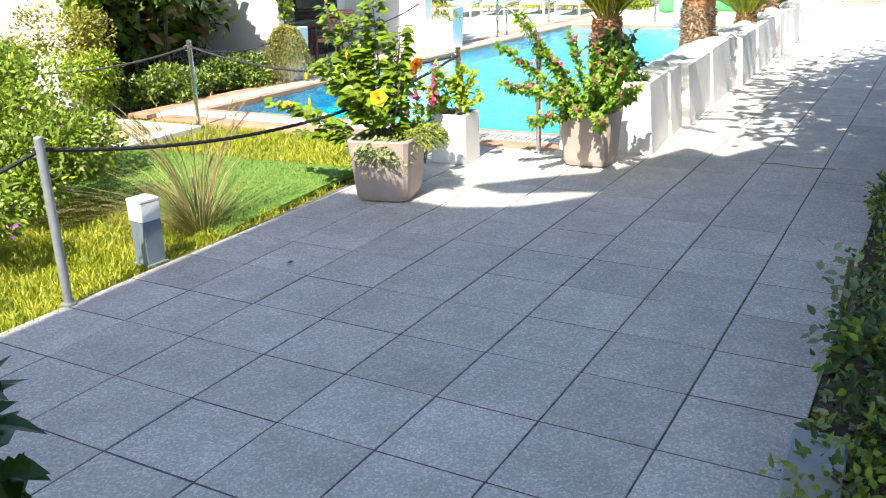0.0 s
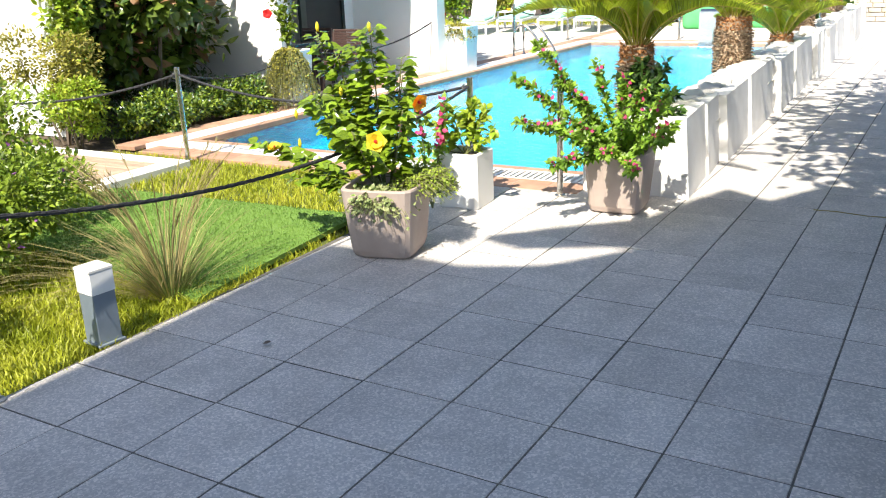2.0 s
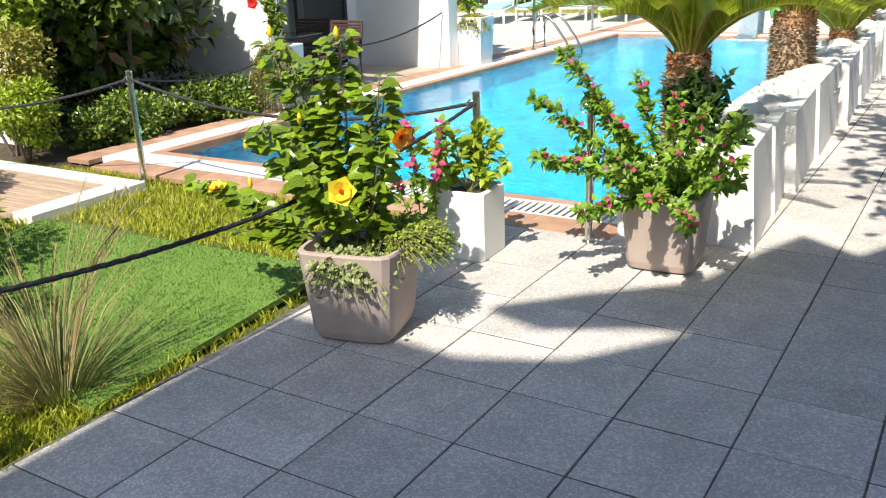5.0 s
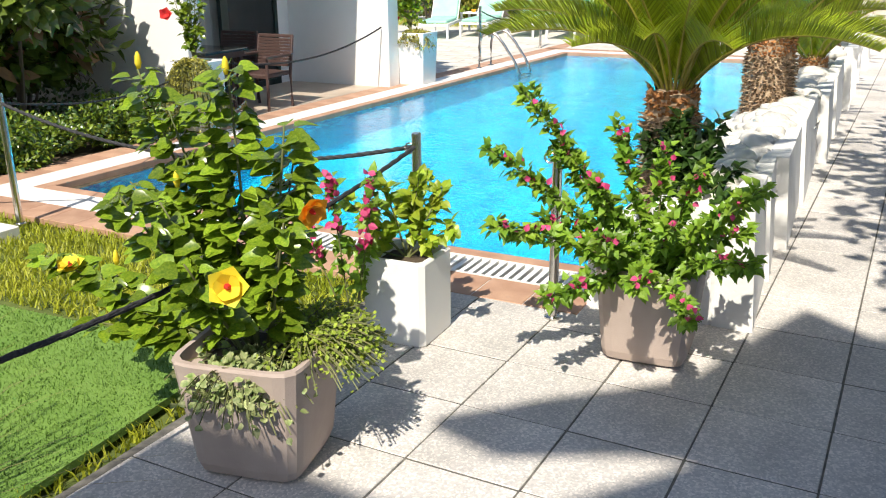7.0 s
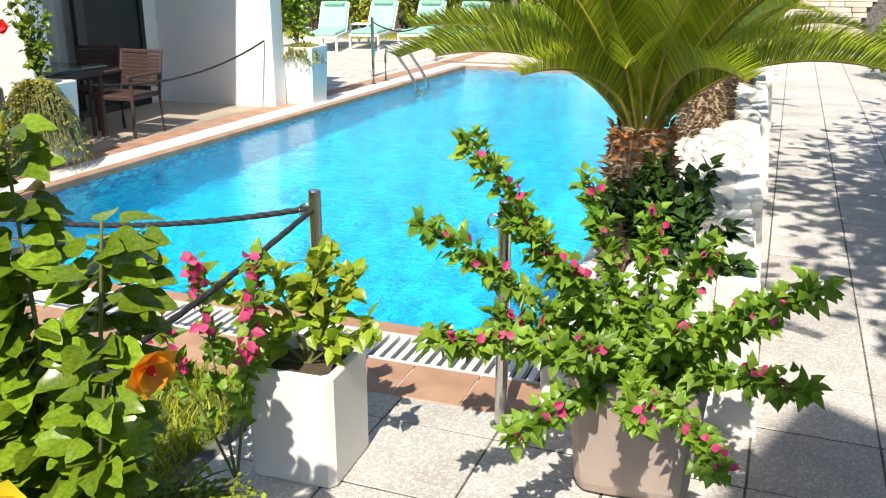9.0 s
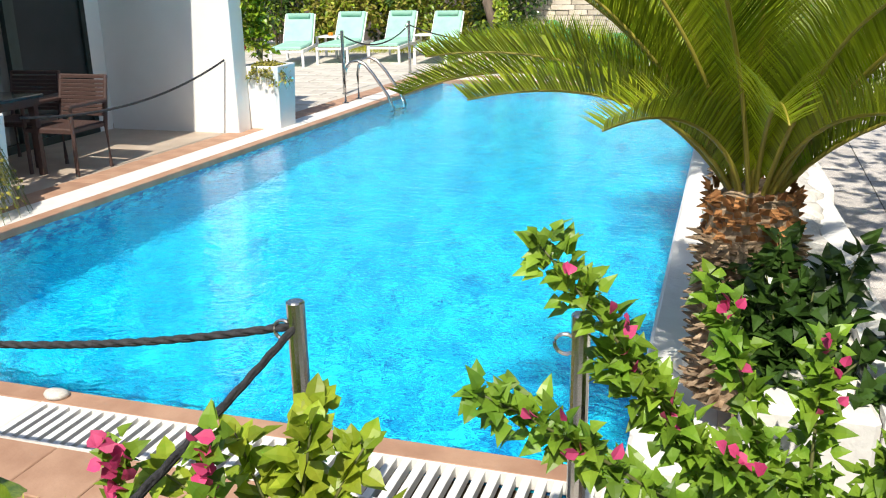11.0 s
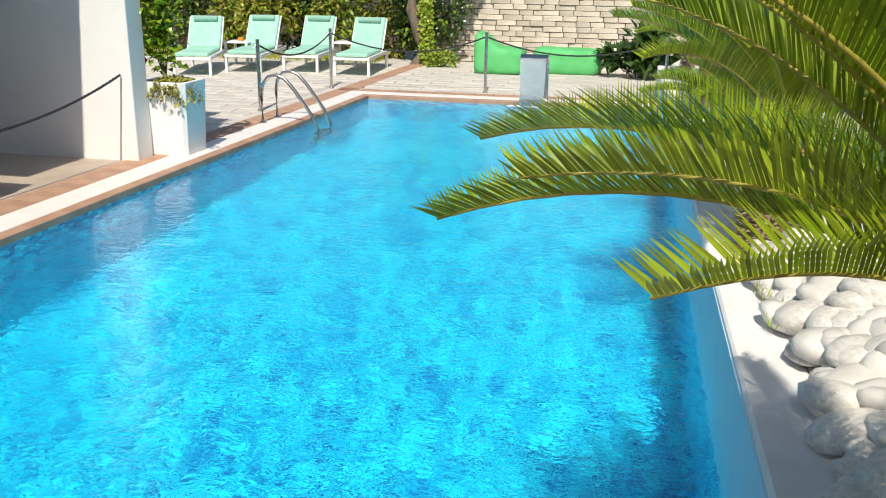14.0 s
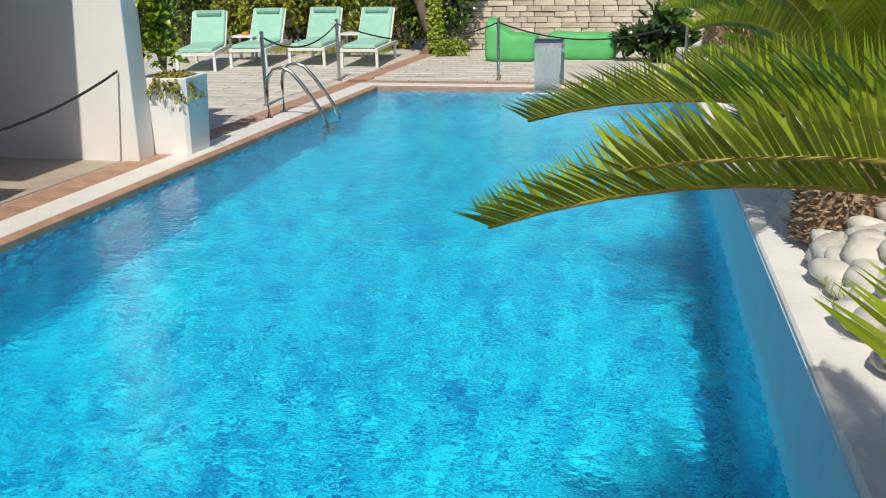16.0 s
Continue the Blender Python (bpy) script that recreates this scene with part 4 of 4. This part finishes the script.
cas = thing("cascade_spout", "curved stainless steel cascade spout pouring into the pool", "fountain", (-2.95, 16.12, 0.0))
m = Mesh()
prof = [(0.10, 0.0), (0.10, 0.45), (0.07, 0.58), (0.0, 0.65), (-0.12, 0.66), (-0.24, 0.62), (-0.26, 0.60)]
n = len(prof)
vs = []
for sx in (-0.19, 0.19):
    vs += [(sx, a, b) for a, b in prof] + [(sx, a + 0.035 if b < 0.5 else a, b - (0.0 if b < 0.5 else 0.04)) for a, b in prof]
fs = []
for i in range(n - 1):
    fs += [(i, i + 1, 2 * n + i + 1, 2 * n + i), (n + i, 3 * n + i, 3 * n + i + 1, n + i + 1), (i, n + i, n + i + 1, i + 1), (2 * n + i, 2 * n + i + 1, 3 * n + i + 1, 3 * n + i)]
m.add(vs, fs)
part("spout", m, M_STEEL, cas)
m = Mesh()
for k in range(44):
    x = -0.18 + 0.36 * k / 43
    w = 1 - 0.28 * rng.random()
    pts = [(x * (1 - 0.10 * (j / 6)), -0.26 - 0.10 * (j / 6) ** 0.6 + rng.uniform(-0.006, 0.006), 0.61 - 0.66 * (j / 6) ** 1.7) for j in range(7)]
    m.tube(pts, 0.0065 * w, 5)
tagged(part("water_sheet", m, M_FALL, cas, "falling sheet of clear water", True), kind="stuff")
m = Mesh()
for _ in range(160):
    a, rr = rng.uniform(0, 6.28), rng.random() ** 0.7
    p = Vector((math.cos(a) * 0.36 * rr, -0.38 + math.sin(a) * 0.16 * rr, -0.045))
    m.lathe([(0.002, 0), (rng.uniform(0.008, 0.02), 0.006), (0.003, 0.014)], 6, Matrix.Translation(p))
tagged(part("foam", m, M_LOUNGE, cas, "white foam"), kind="stuff")

# ---- terrace furniture ----
def chair(at, turn):
    t = thing("terrace_chair", "dark brown wicker armchair on the terrace", "chair", (*at, 0), "chairs on the terrace", turn=turn)
    part("seat", Mesh().box(-0.25, 0.25, -0.25, 0.22, 0.38, 0.425, bev=0.012), M_WICKER, t)
    for i in range(9):
        z = 0.47 + i * 0.036
        part("back_slat", Mesh().box(-0.235, 0.235, 0.215 + i * 0.007, 0.237 + i * 0.007, z, z + 0.031, bev=0.004), M_WICKER, t)
    for sx in (-1, 1):
        part("back_post", Mesh().tube([(0.25 * sx, 0.22, 0.0), (0.25 * sx, 0.21, 0.4), (0.245 * sx, 0.30, 0.83)], 0.019, 8), M_WICKER, t)
        part("leg", Mesh().tube([(0.25 * sx, -0.24, 0.0), (0.255 * sx, -0.23, 0.62)], 0.019, 8), M_WICKER, t)
        part("armrest", Mesh().box(0.255 * sx - 0.028, 0.255 * sx + 0.028, -0.27, 0.24, 0.60, 0.63, bev=0.008), M_WICKER, t)
    part("top_rail", Mesh().box(-0.26, 0.26, 0.285, 0.315, 0.80, 0.835, bev=0.008), M_WICKER, t)
    return t


ch = chair((-6.64, 8.74), 0)
copy_thing(ch, pose(-7.32, 8.95, 0, 0, 0, 8))
tb = thing("terrace_table", "square dark wicker table with a glass top", "table", (-7.06, 8.22, 0))
part("tabletop", Mesh().box(-0.36, 0.36, -0.36, 0.36, 0.69, 0.72, bev=0.008), M_DGLASS, tb)
part("apron", Mesh().box(-0.33, 0.33, -0.33, 0.33, 0.62, 0.69), M_WICKER, tb)
for sx in (-1, 1):
    for sy in (-1, 1):
        part("leg", Mesh().box(0.29 * sx - 0.025, 0.29 * sx + 0.025, 0.29 * sy - 0.025, 0.29 * sy + 0.025, 0, 0.62), M_WICKER, tb)


def tall_planter(x, y, label, k=1.0):
    t = thing("tall_planter", label, "planter", (x, y, 0), "tall white planters by the pool")
    part("body", Mesh().lathe([(0.15 * k, 0), (0.155 * k, 0.012), (0.175 * k, 0.70), (0.172 * k, 0.708), (0.15 * k, 0.708), (0.145 * k, 0.66)], 40, square=18.0), M_WHITE, t)
    part("soil", Mesh().lathe([(0.15, 0.63), (0.155, 0.665), (0.1, 0.68)], 20, square=12.0), M_SOIL, t)


tall_planter(-5.97, 11.29, "tall tapered white planter at the end of the wall", 1.38)
tall_planter(-6.40, 7.35, "tall white planter overgrown with trailing plants", 1.3)
trailing("trailing_plant", "yellow-green trailing plant hanging down a tall planter", (-6.27, 7.17, 0.72), 3800, 0.46, M_OLIVE, 0.032, 1.9, aim=-1.0)
trailing("trailing_plant", "small trailing plant with yellow-green leaves on a tall planter", (-5.93, 11.22, 0.70), 1000, 0.32, M_OLIVE, 0.04, 0.95, aim=-0.9)
bush("climber", "leafy climber rising from a tall planter along the wall", (-6.0, 11.22, 0.68),
     [(B0, (-0.05 + 0.06 * i, -0.05 + 0.02 * i, 1.0), 1.0 + 0.35 * (i % 3)) for i in range(-3, 4)], 95, M_HIB, 0.085, "heart", droop=0.0, spread=0.17)
rs = bush("red_hibiscus", "slender shrub with red flowers in a tall planter", (-6.40, 7.36, 0.68),
          [(B0, (-0.1 + 0.08 * i, 0.03 * i, 1.0), 0.6 + 0.2 * (i % 3)) for i in range(-2, 4)], 60, M_HIB, 0.075, droop=0.0, spread=0.05)
petals(rs, "flower", (-0.12, -0.22, 0.50), (0.5, -0.8, 0.2), 0.075, M_RED)
petals(bpy.data.objects["climber"], "flower", (-0.16, -0.1, 0.22), (0.4, -0.9, 0.2), 0.045, M_RED)

# ---- loungers and beanbags ----
def lounger(x, y, turn, back=50):
    t = thing("sun_lounger", "white sun lounger with a raised mint green cushion", "sun lounger", (x, y, 0), "sun loungers behind the pool", turn=turn)
    for sx in (-1, 1):
        part("side_rail", Mesh().box(0.30 * sx - 0.022, 0.30 * sx + 0.022, -0.9, 0.95, 0.26, 0.32, bev=0.006), M_LOUNGE, t)
        for yy in (-0.86, 0.72):
            part("leg", Mesh().box(0.30 * sx - 0.022, 0.30 * sx + 0.022, yy - 0.025, yy + 0.025, 0, 0.26), M_LOUNGE, t)
    part("cross_bar", Mesh().box(-0.28, 0.28, -0.9, -0.86, 0.265, 0.31), M_LOUNGE, t)
    cush = Mesh().box(-0.28, 0.28, -0.88, 0.32, 0.325, 0.38, bev=0.02)
    part("seat_cushion", cush, M_MINT, t)
    mb = pose(0, 0.32, 0.33, back)
    part("back_frame", Mesh().box(-0.31, 0.31, 0.0, 0.74, -0.03, 0.0, mb, bev=0.004), M_LOUNGE, t)
    bk = part("back_cushion", Mesh().box(-0.285, 0.285, 0.02, 0.73, 0.002, 0.06, mb, bev=0.02), M_MINT, t)
    part("head_pillow", Mesh().tube([mb @ Vector((-0.21, 0.63, 0.085)), mb @ Vector((0.21, 0.63, 0.085))], 0.055, 10), M_MINT, bk, smooth=True)
    return t


l0 = lounger(-6.40, 19.1, 4)
for x, y, a in ((-7.42, 19.25, 6), (-8.40, 18.95, 8), (-9.12, 18.2, 16)):
    copy_thing(l0, pose(x, y, 0, 0, 0, a))
def side_table(x, y):
    t = thing("side_table", "small white square side table between the loungers", "side table", (x, y, 0), "tables between the loungers")
    part("top", Mesh().box(-0.24, 0.24, -0.24, 0.24, 0.42, 0.45, bev=0.006), M_LOUNGE, t)
    for sx in (-1, 1):
        for sy in (-1, 1):
            part("leg", Mesh().box(0.21 * sx - 0.02, 0.21 * sx + 0.02, 0.21 * sy - 0.02, 0.21 * sy + 0.02, 0, 0.42), M_LOUNGE, t)
    return t
st = side_table(-6.95, 19.9)
copy_thing(st, pose(-8.85, 19.3, 0))
ash = thing("ashtray", "small orange ashtray on the side table", "ashtray", (-8.85, 19.3, 0.45))
part("bowl", Mesh().lathe([(0.04, 0), (0.06, 0.05), (0.05, 0.06)], 12), M_ORANGE, ash)


def beanbag(x, y, sx, sy, sz, label, seed, back):
    t = thing("beanbag", label, "beanbag", (x, y, 0), "green beanbags by the stone wall")
    bm = bmesh.new()
    bmesh.ops.create_cube(bm, size=2.0)
    bmesh.ops.subdivide_edges(bm, edges=bm.edges[:], cuts=7, use_grid_fill=True)
    for v in bm.verts:
        c = v.co.copy()
        f = 1 / (abs(c.x) ** 6 + abs(c.y) ** 6 + abs(c.z) ** 6) ** (1 / 6)
        c = c.lerp(c * f, 0.9)
        if c.z > 0:
            c.z *= 1.0 + back * max(0.0, -c.x)
        c += c.normalized() * 0.06 * noise.noise(c * 2.2 + Vector((seed, 0, 0)))
        v.co = Vector((c.x * sx, c.y * sy, max((c.z + 0.93) * sz, 0)))
    me = bpy.data.meshes.new("cover")
    bm.to_mesh(me)
    bm.free()
    me.materials.append(M_BAG)
    me.polygons.foreach_set("use_smooth", [True] * len(me.polygons))
    part("cover", me, None, t)
    part("seam", Mesh().tube([(-sx, -sy * 0.6, sz * 0.9), (0, -sy * 1.0, sz * 0.95), (sx, -sy * 0.6, sz * 0.9)], 0.008, 5), M_BAG, t)


beanbag(-3.95, 19.7, 0.45, 0.42, 0.24, "green beanbag chair with a raised back by the stone wall", 2, 1.5)
beanbag(-2.75, 20.05, 0.62, 0.40, 0.23, "long flat green beanbag lounger by the stone wall", 6, 0.1)

# ---- shrubs, trees, hedges ----
def clump(name, label, centre, radii, count, mt, size, category="shrub", shape="oval", hollow=0.55, bias=0.25, lumps=7, mix=None, stems=True):
    """A shrub with an uneven outline: leaves about several lumps, on branching stems from its foot."""
    cx, cy, cz = centre
    t = thing(name, label, category, (cx, cy, 0))
    lump = [(Vector((rng.uniform(-0.6, 0.6) * radii[0], rng.uniform(-0.6, 0.6) * radii[1], cz + rng.uniform(-0.5, 0.6) * radii[2])), rng.uniform(0.38, 0.62)) for _ in range(lumps)]
    m, extra, s = Mesh(), Mesh(), Mesh()
    for c, k in lump:
        if stems:
            s.tube([(c.x * 0.1, c.y * 0.1, -0.05), (c.x * 0.6, c.y * 0.6, c.z * 0.55), c], 0.012 + 0.006 * radii[2], 5, 0.35)
    for i in range(count):
        c, k = lump[i % lumps]
        d = rvec().normalized()
        rr = hollow + (1 - hollow) * rng.random()
        p = c + Vector((d.x * radii[0] * k * rr, d.y * radii[1] * k * rr, d.z * radii[2] * k * rr))
        if p.z < 0.01:
            p.z = rng.uniform(0.01, 0.06)
        w = (d + rvec() * 0.8 + Vector((0, 0, bias)))
        (extra if mix and rng.random() < mix[1] else m).leaf(p, w, d + Vector((0, -0.2, 0.8)) + rvec() * 0.4, size * rng.uniform(0.55, 1.25), size * 0.55, 0.2, 0.25, shape)
    if stems:
        tagged(part("branches", s, M_BARK, t), kind="stuff")
    tagged(part("leaves", m, mt, t), kind="stuff")
    if mix:
        tagged(part("second_leaves", extra, mix[0], t, mix[2]), kind="stuff")
    return t


clump("shrub", "bright green feathery shrub on the lawn", (-4.0, 1.15, 0.42), (0.75, 0.6, 0.5), 7000, M_GREEN, 0.05, shape="heart", mix=(M_PURPLE, 0.012, "purple flowers"))
clump("shrub", "bright green shrub behind the lawn", (-4.9, 1.9, 0.5), (0.85, 0.7, 0.6), 6000, M_GREEN, 0.055, mix=(M_LIME, 0.25, "pale young leaves"))
clump("shrub", "tangled green shrub by the boardwalk", (-6.1, 2.55, 0.55), (0.8, 0.5, 0.6), 4500, M_GREEN, 0.06, mix=(M_OLIVE, 0.3, "olive leaves"))
clump("shrub", "olive brown rounded shrub near the house", (-7.3, 4.45, 0.62), (0.5, 0.5, 0.62), 5200, M_OLIVE, 0.05)
clump("shrub", "pale green shrub near the house corner", (-6.9, 3.4 + 0.9, 0.4), (0.5, 0.4, 0.4), 2600, M_LIME, 0.05)
clump("shrub", "low flowering shrub at the lawn's edge", (-3.4, 0.05, 0.28), (0.7, 0.6, 0.35), 3600, M_GREEN, 0.05, mix=(M_PURPLE, 0.04, "purple flowers"))
clump("climbing_shrub", "tall lime green climber on the house wall", (-7.45, 4.85, 1.35), (0.28, 0.3, 0.8), 1300, M_LIME, 0.09)
for i in range(5):
    clump("hedge", "low clipped dark green hedge beside the pool", (-6.75 - 0.08 * i + 0.25 * (i > 2), 4.95 + 0.48 * i, 0.16), (0.50, 0.48, 0.28), 2000, M_GREEN, 0.055, "hedge", mix=(M_DARKG, 0.4, "dark leaves"))
clump("hedge", "dark hedge under the magnolia", (-7.9, 5.9, 0.3), (0.8, 1.3, 0.4), 3000, M_DARKG, 0.06, "hedge")
mg = clump("magnolia_tree", "broad magnolia tree with large glossy leaves by the house", (-7.75, 6.25, 1.35), (1.25, 1.3, 1.1), 5600, M_MAG, 0.20, "tree", lumps=12, hollow=0.35, mix=(M_MAGB, 0.10, "rusty leaf undersides"))
part("trunk", Mesh().tube([(0, 0, -0.05), (0.04, 0.0, 0.6), (-0.05, 0.05, 1.3)], 0.075, 10, 0.7), M_BARK, mg)

tuft = thing("feather_grass", "clump of feather grass with arching straw-coloured seed heads", "ornamental grass", (-2.52, 1.36, 0))
for name, mt, cnt, lo, hi, tilt in (("green_blades", M_TUFT, 170, 0.3, 0.8, 0.6), ("dry_blades", M_STRAW, 230, 0.3, 0.75, 1.15)):
    m = Mesh()
    for _ in range(cnt):
        a = rng.uniform(0, 6.28)
        d = Vector((math.cos(a), math.sin(a), 0))
        if name == "dry_blades":
            d = (d + Vector((-0.9, -0.2, 0))).normalized()
        L = rng.uniform(lo, hi)
        k = rng.uniform(0.2, tilt * 1.6)
        pts = [Vector((d.x * 0.05, d.y * 0.05, -0.04)) + d * (k * L * u + 0.35 * L * u ** 3) + Vector((0, 0, L * (u - 0.42 * tilt * u ** 3))) for u in (0, 0.25, 0.5, 0.75, 1.0)]
        w = Vector((-d.y, d.x, 0)) * 0.0030
        vs = []
        for i, p in enumerate(pts[:-1]):
            vs += [p - w * (1 - 0.18 * i), p + w * (1 - 0.18 * i)]
        vs.append(pts[-1])
        m.add(vs, [(0, 1, 3, 2), (2, 3, 5, 4), (4, 5, 7, 6), (6, 7, 8)])
    tagged(part(name, m, mt, tuft), kind="stuff")
m = Mesh()
for _ in range(44):
    a = rng.uniform(0, 6.28)
    d = Vector((math.cos(a), math.sin(a), 0))
    L = rng.uniform(0.6, 0.95)
    pts = [d * (0.04 + 0.25 * L * u + 0.22 * L * u ** 3) + Vector((0, 0, L * (u - 0.1 * u ** 3))) for u in (0, 0.25, 0.5, 0.7, 0.85, 1.0)]
    m.tube(pts, 0.002, 4)
    for k in range(26):
        u = rng.uniform(0, 1)
        p = pts[3].lerp(pts[5], u)
        m.blade(p, d * 0.4 + rvec() * 0.5 + Vector((0, 0, 0.8)), 0.045, 0.003, (0, 0, 0))
tagged(part("seed_heads", m, M_STRAW, tuft, "feathery seed heads"), kind="stuff")

# planting bed on the other side of the slabs
tagged(part("bed_earth", Mesh().box(1.36, 4.2, -6.0, 19.0, -0.055, -0.01), M_SOIL), "dark soil of the planting bed", "ground", kind="structure")
for i in range(11):
    y = 0.35 + i * 0.85
    clump("bed_shrub", "grey-green leafy shrub in the planting bed", (1.88 + 0.14 * (i % 2) + 0.03 * i, y, 0.26 + 0.05 * (i % 3)), (0.5, 0.6, 0.36 + 0.08 * (i % 3)), 2600, M_GREYL if i % 3 else M_DARKG, 0.055, mix=(M_GREEN, 0.3, "green leaves"))
for i in range(7):
    clump("bed_plant", "low straggling grey-green plant at the edge of the slabs", (1.62 + 0.05 * (i % 3), -0.05 + i * 0.52, 0.10), (0.30, 0.42, 0.20), 700, M_GREYL if i % 2 else M_GREEN, 0.04, "plant", mix=(M_DARKG, 0.3, "dark leaves"))
for i in range(5):
    clump("bed_bush", "taller dark green bush in the planting bed", (2.55, 3.2 + i * 1.9, 0.9), (0.85, 1.0, 0.9), 3000, M_DARKG, 0.08, mix=(M_GREEN, 0.3, "green leaves"))
clump("bed_bush", "green bush at the end of the path", (1.7, 16.5, 0.5), (0.8, 0.8, 0.5), 2000, M_GREEN, 0.08)
blk = thing("edge_block", "grey concrete edging block at the planting bed", "edging", (1.43, -0.12, 0))
part("block", Mesh().box(-0.085, 0.085, -0.13, 0.13, -0.03, 0.19, bev=0.008), M_BLOCK, blk)
stalk = thing("cut_stalk", "cut thick green stem with sprouting leaves in the bed", "plant", (1.43, 1.0, -0.01))
part("stem", Mesh().tube([(0, 0, 0), (-0.02, 0.02, 0.12), (-0.03, 0.0, 0.25), (-0.02, 0, 0.46)], 0.022, 8, 0.6), M_TWIG, stalk)
m = Mesh()
for i in range(40):
    z = rng.uniform(0.1, 0.5)
    m.leaf((-0.02 + rng.uniform(-0.12, 0.05), rng.uniform(-0.1, 0.1), z), rvec() + Vector((-0.3, 0, 0.3)), (0, -0.4, 1), 0.055, 0.035)
tagged(part("leaves", m, M_GREYL, stalk), kind="stuff")

# dark climber close to the start of the path
near_vine = clump("dark_shrub", "dark glossy-leaved shrub at the start of the path", (0.195, -2.04, 0.70), (0.15, 0.15, 0.45), 320, M_DARKG, 0.10, shape="heart", hollow=0.2)

# overhanging tree beside the path
tree = clump("path_tree", "leafy tree leaning over the slab path", (1.75, 4.3, 3.4), (2.0, 3.6, 0.8), 7500, M_DARKG, 0.18, "tree", lumps=16, hollow=0.1)
part("trunk", Mesh().tube([(0, 0, -0.05), (0.1, 0.0, 1.2), (-0.1, 0.1, 2.4), (-0.2, 0.1, 3.2)], 0.11, 10, 0.6), M_BARK, tree)

# crown added above the view, only to dapple the path with shade
tree = clump("path_tree", "second leafy tree added out of view to shade the slab path", (2.35, 8.6, 3.3), (2.0, 3.2, 0.8), 5000, M_DARKG, 0.19, "tree", lumps=14, hollow=0.1)
part("trunk", Mesh().tube([(0, 0, -0.05), (0.1, 0.0, 1.2), (0.0, 0.1, 2.4), (-0.1, 0.1, 3.1)], 0.10, 10, 0.6), M_BARK, tree)

# garden behind the loungers
for i in range(9):
    clump("garden_shrub", "mixed green garden shrubs behind the loungers", (-13.2 + i * 0.95, 21.6 + 0.5 * (i % 2), 0.8), (0.9, 0.8, 0.95 + 0.2 * (i % 3)), 1900, (M_GREEN, M_OLIVE, M_DARKG)[i % 3], 0.13, mix=((M_OLIVE, M_LIME, M_GREEN)[i % 3], 0.35, "lighter leaves"))
lawn(-13, -6.6, 20.5, 21.6, 4000, 0.1, 0.3, "grass", "long grass behind the loungers")
olive = thing("garden_tree", "old tree trunk with climbing ivy before the stone wall", "tree", (-5.75, 20.7, -0.05))
part("trunk", Mesh().tube([(0, 0, 0), (0.1, 0, 0.5), (-0.1, 0.0, 1.1), (-0.05, 0, 2.2)], 0.17, 12, 0.7), M_BARK, olive)
m = Mesh()
for _ in range(900):
    z = rng.uniform(0.05, 2.2)
    a = rng.uniform(-2.6, 0.4)
    m.leaf((0.22 + 0.12 * math.cos(a) - 0.06 * z, 0.16 * math.sin(a) - 0.06, z), rvec(), (0, -1, 0.4), 0.07, 0.06)
tagged(part("ivy", m, M_LIME, olive, "climbing ivy"), kind="stuff")
m = Mesh()
for _ in range(1500):
    d = rvec().normalized()
    m.leaf(Vector((d.x * 1.3, d.y * 0.9, 3.0 + d.z * 0.9)) * 1.0, d + rvec(), d + Vector((0, 0, 1)), 0.14, 0.07)
tagged(part("crown", m, M_GREEN, olive), kind="stuff")
clump("small_shrub", "low yellow-green shrub at the foot of the tree", (-5.2, 20.3, 0.14), (0.35, 0.3, 0.22), 900, M_SEDUM, 0.06)
clump("agave", "spiky dark green plant beside the stone wall", (-1.5, 19.6, 0.45), (0.8, 0.6, 0.5), 1200, M_DARKG, 0.20, shape="heart", hollow=0.1)

# things on the ground
tw = thing("fallen_twig", "dry fallen twig on the slabs", "twig", (0.76, 4.36, 0.008))
part("twig", Mesh().tube([(-0.25, 0.05, 0.004), (-0.1, 0, 0.02), (0.1, 0.01, 0.006), (0.3, 0.03, 0.006)], 0.004, 5), M_STRAW, tw)
fl = thing("fallen_leaf", "dark dry leaf lying on the slabs", "leaf", (-1.55, 1.02, 0.006))
part("leaf", Mesh().leaf((0, 0, 0.002), (1, 0.2, 0), (0, 0, 1), 0.05, 0.04, 0.5, -0.3), M_BARK, fl)
ps = thing("white_pebble", "white pebble on the pool's terracotta edge", "stone", (-3.57, 4.90, 0.02))
part("pebble", pebbles[0], None, ps, at=Matrix.Scale(0.045, 4))

# ---- slabs of the path ----
path = thing("slab_path", "path of grey terrazzo slabs with dark open joints", "pavement", kind="structure", turn=-1.0)
tagged(part("joint_bed", Mesh().box(-2.25, 1.355, -6.3, 4.42, -0.058, -0.0035).box(-0.6, 1.355, 4.42, 19, -0.058, -0.0035), M_JOINT), "dark sand in the joints of the slabs", "pavement", kind="structure")
slab = Mesh().box(-0.2212, 0.2212, -0.2212, 0.2212, -0.05, 0.0, bev=0.003).data("slab", M_TILE)
rest = Mesh()
for j in range(-8, 42):
    for i in range(-5, 3):
        x, y = (i + 0.5) * TILE, (j + 0.5) * TILE
        if y > 4.40 and i < -2:
            continue
        if j < 30 and len(path.children) < 298:
            part("slab", slab, None, path, at=pose(x, y, rng.uniform(-0.0025, 0.0015), rng.uniform(-0.15, 0.15), rng.uniform(-0.15, 0.15), 90 * rng.randrange(4)))
        else:
            rest.box(x - 0.2212, x + 0.2212, y - 0.2212, y + 0.2212, -0.05, 0.0, bev=0.003)
tagged(part("far_slabs", rest, M_TILE, path), kind="stuff")
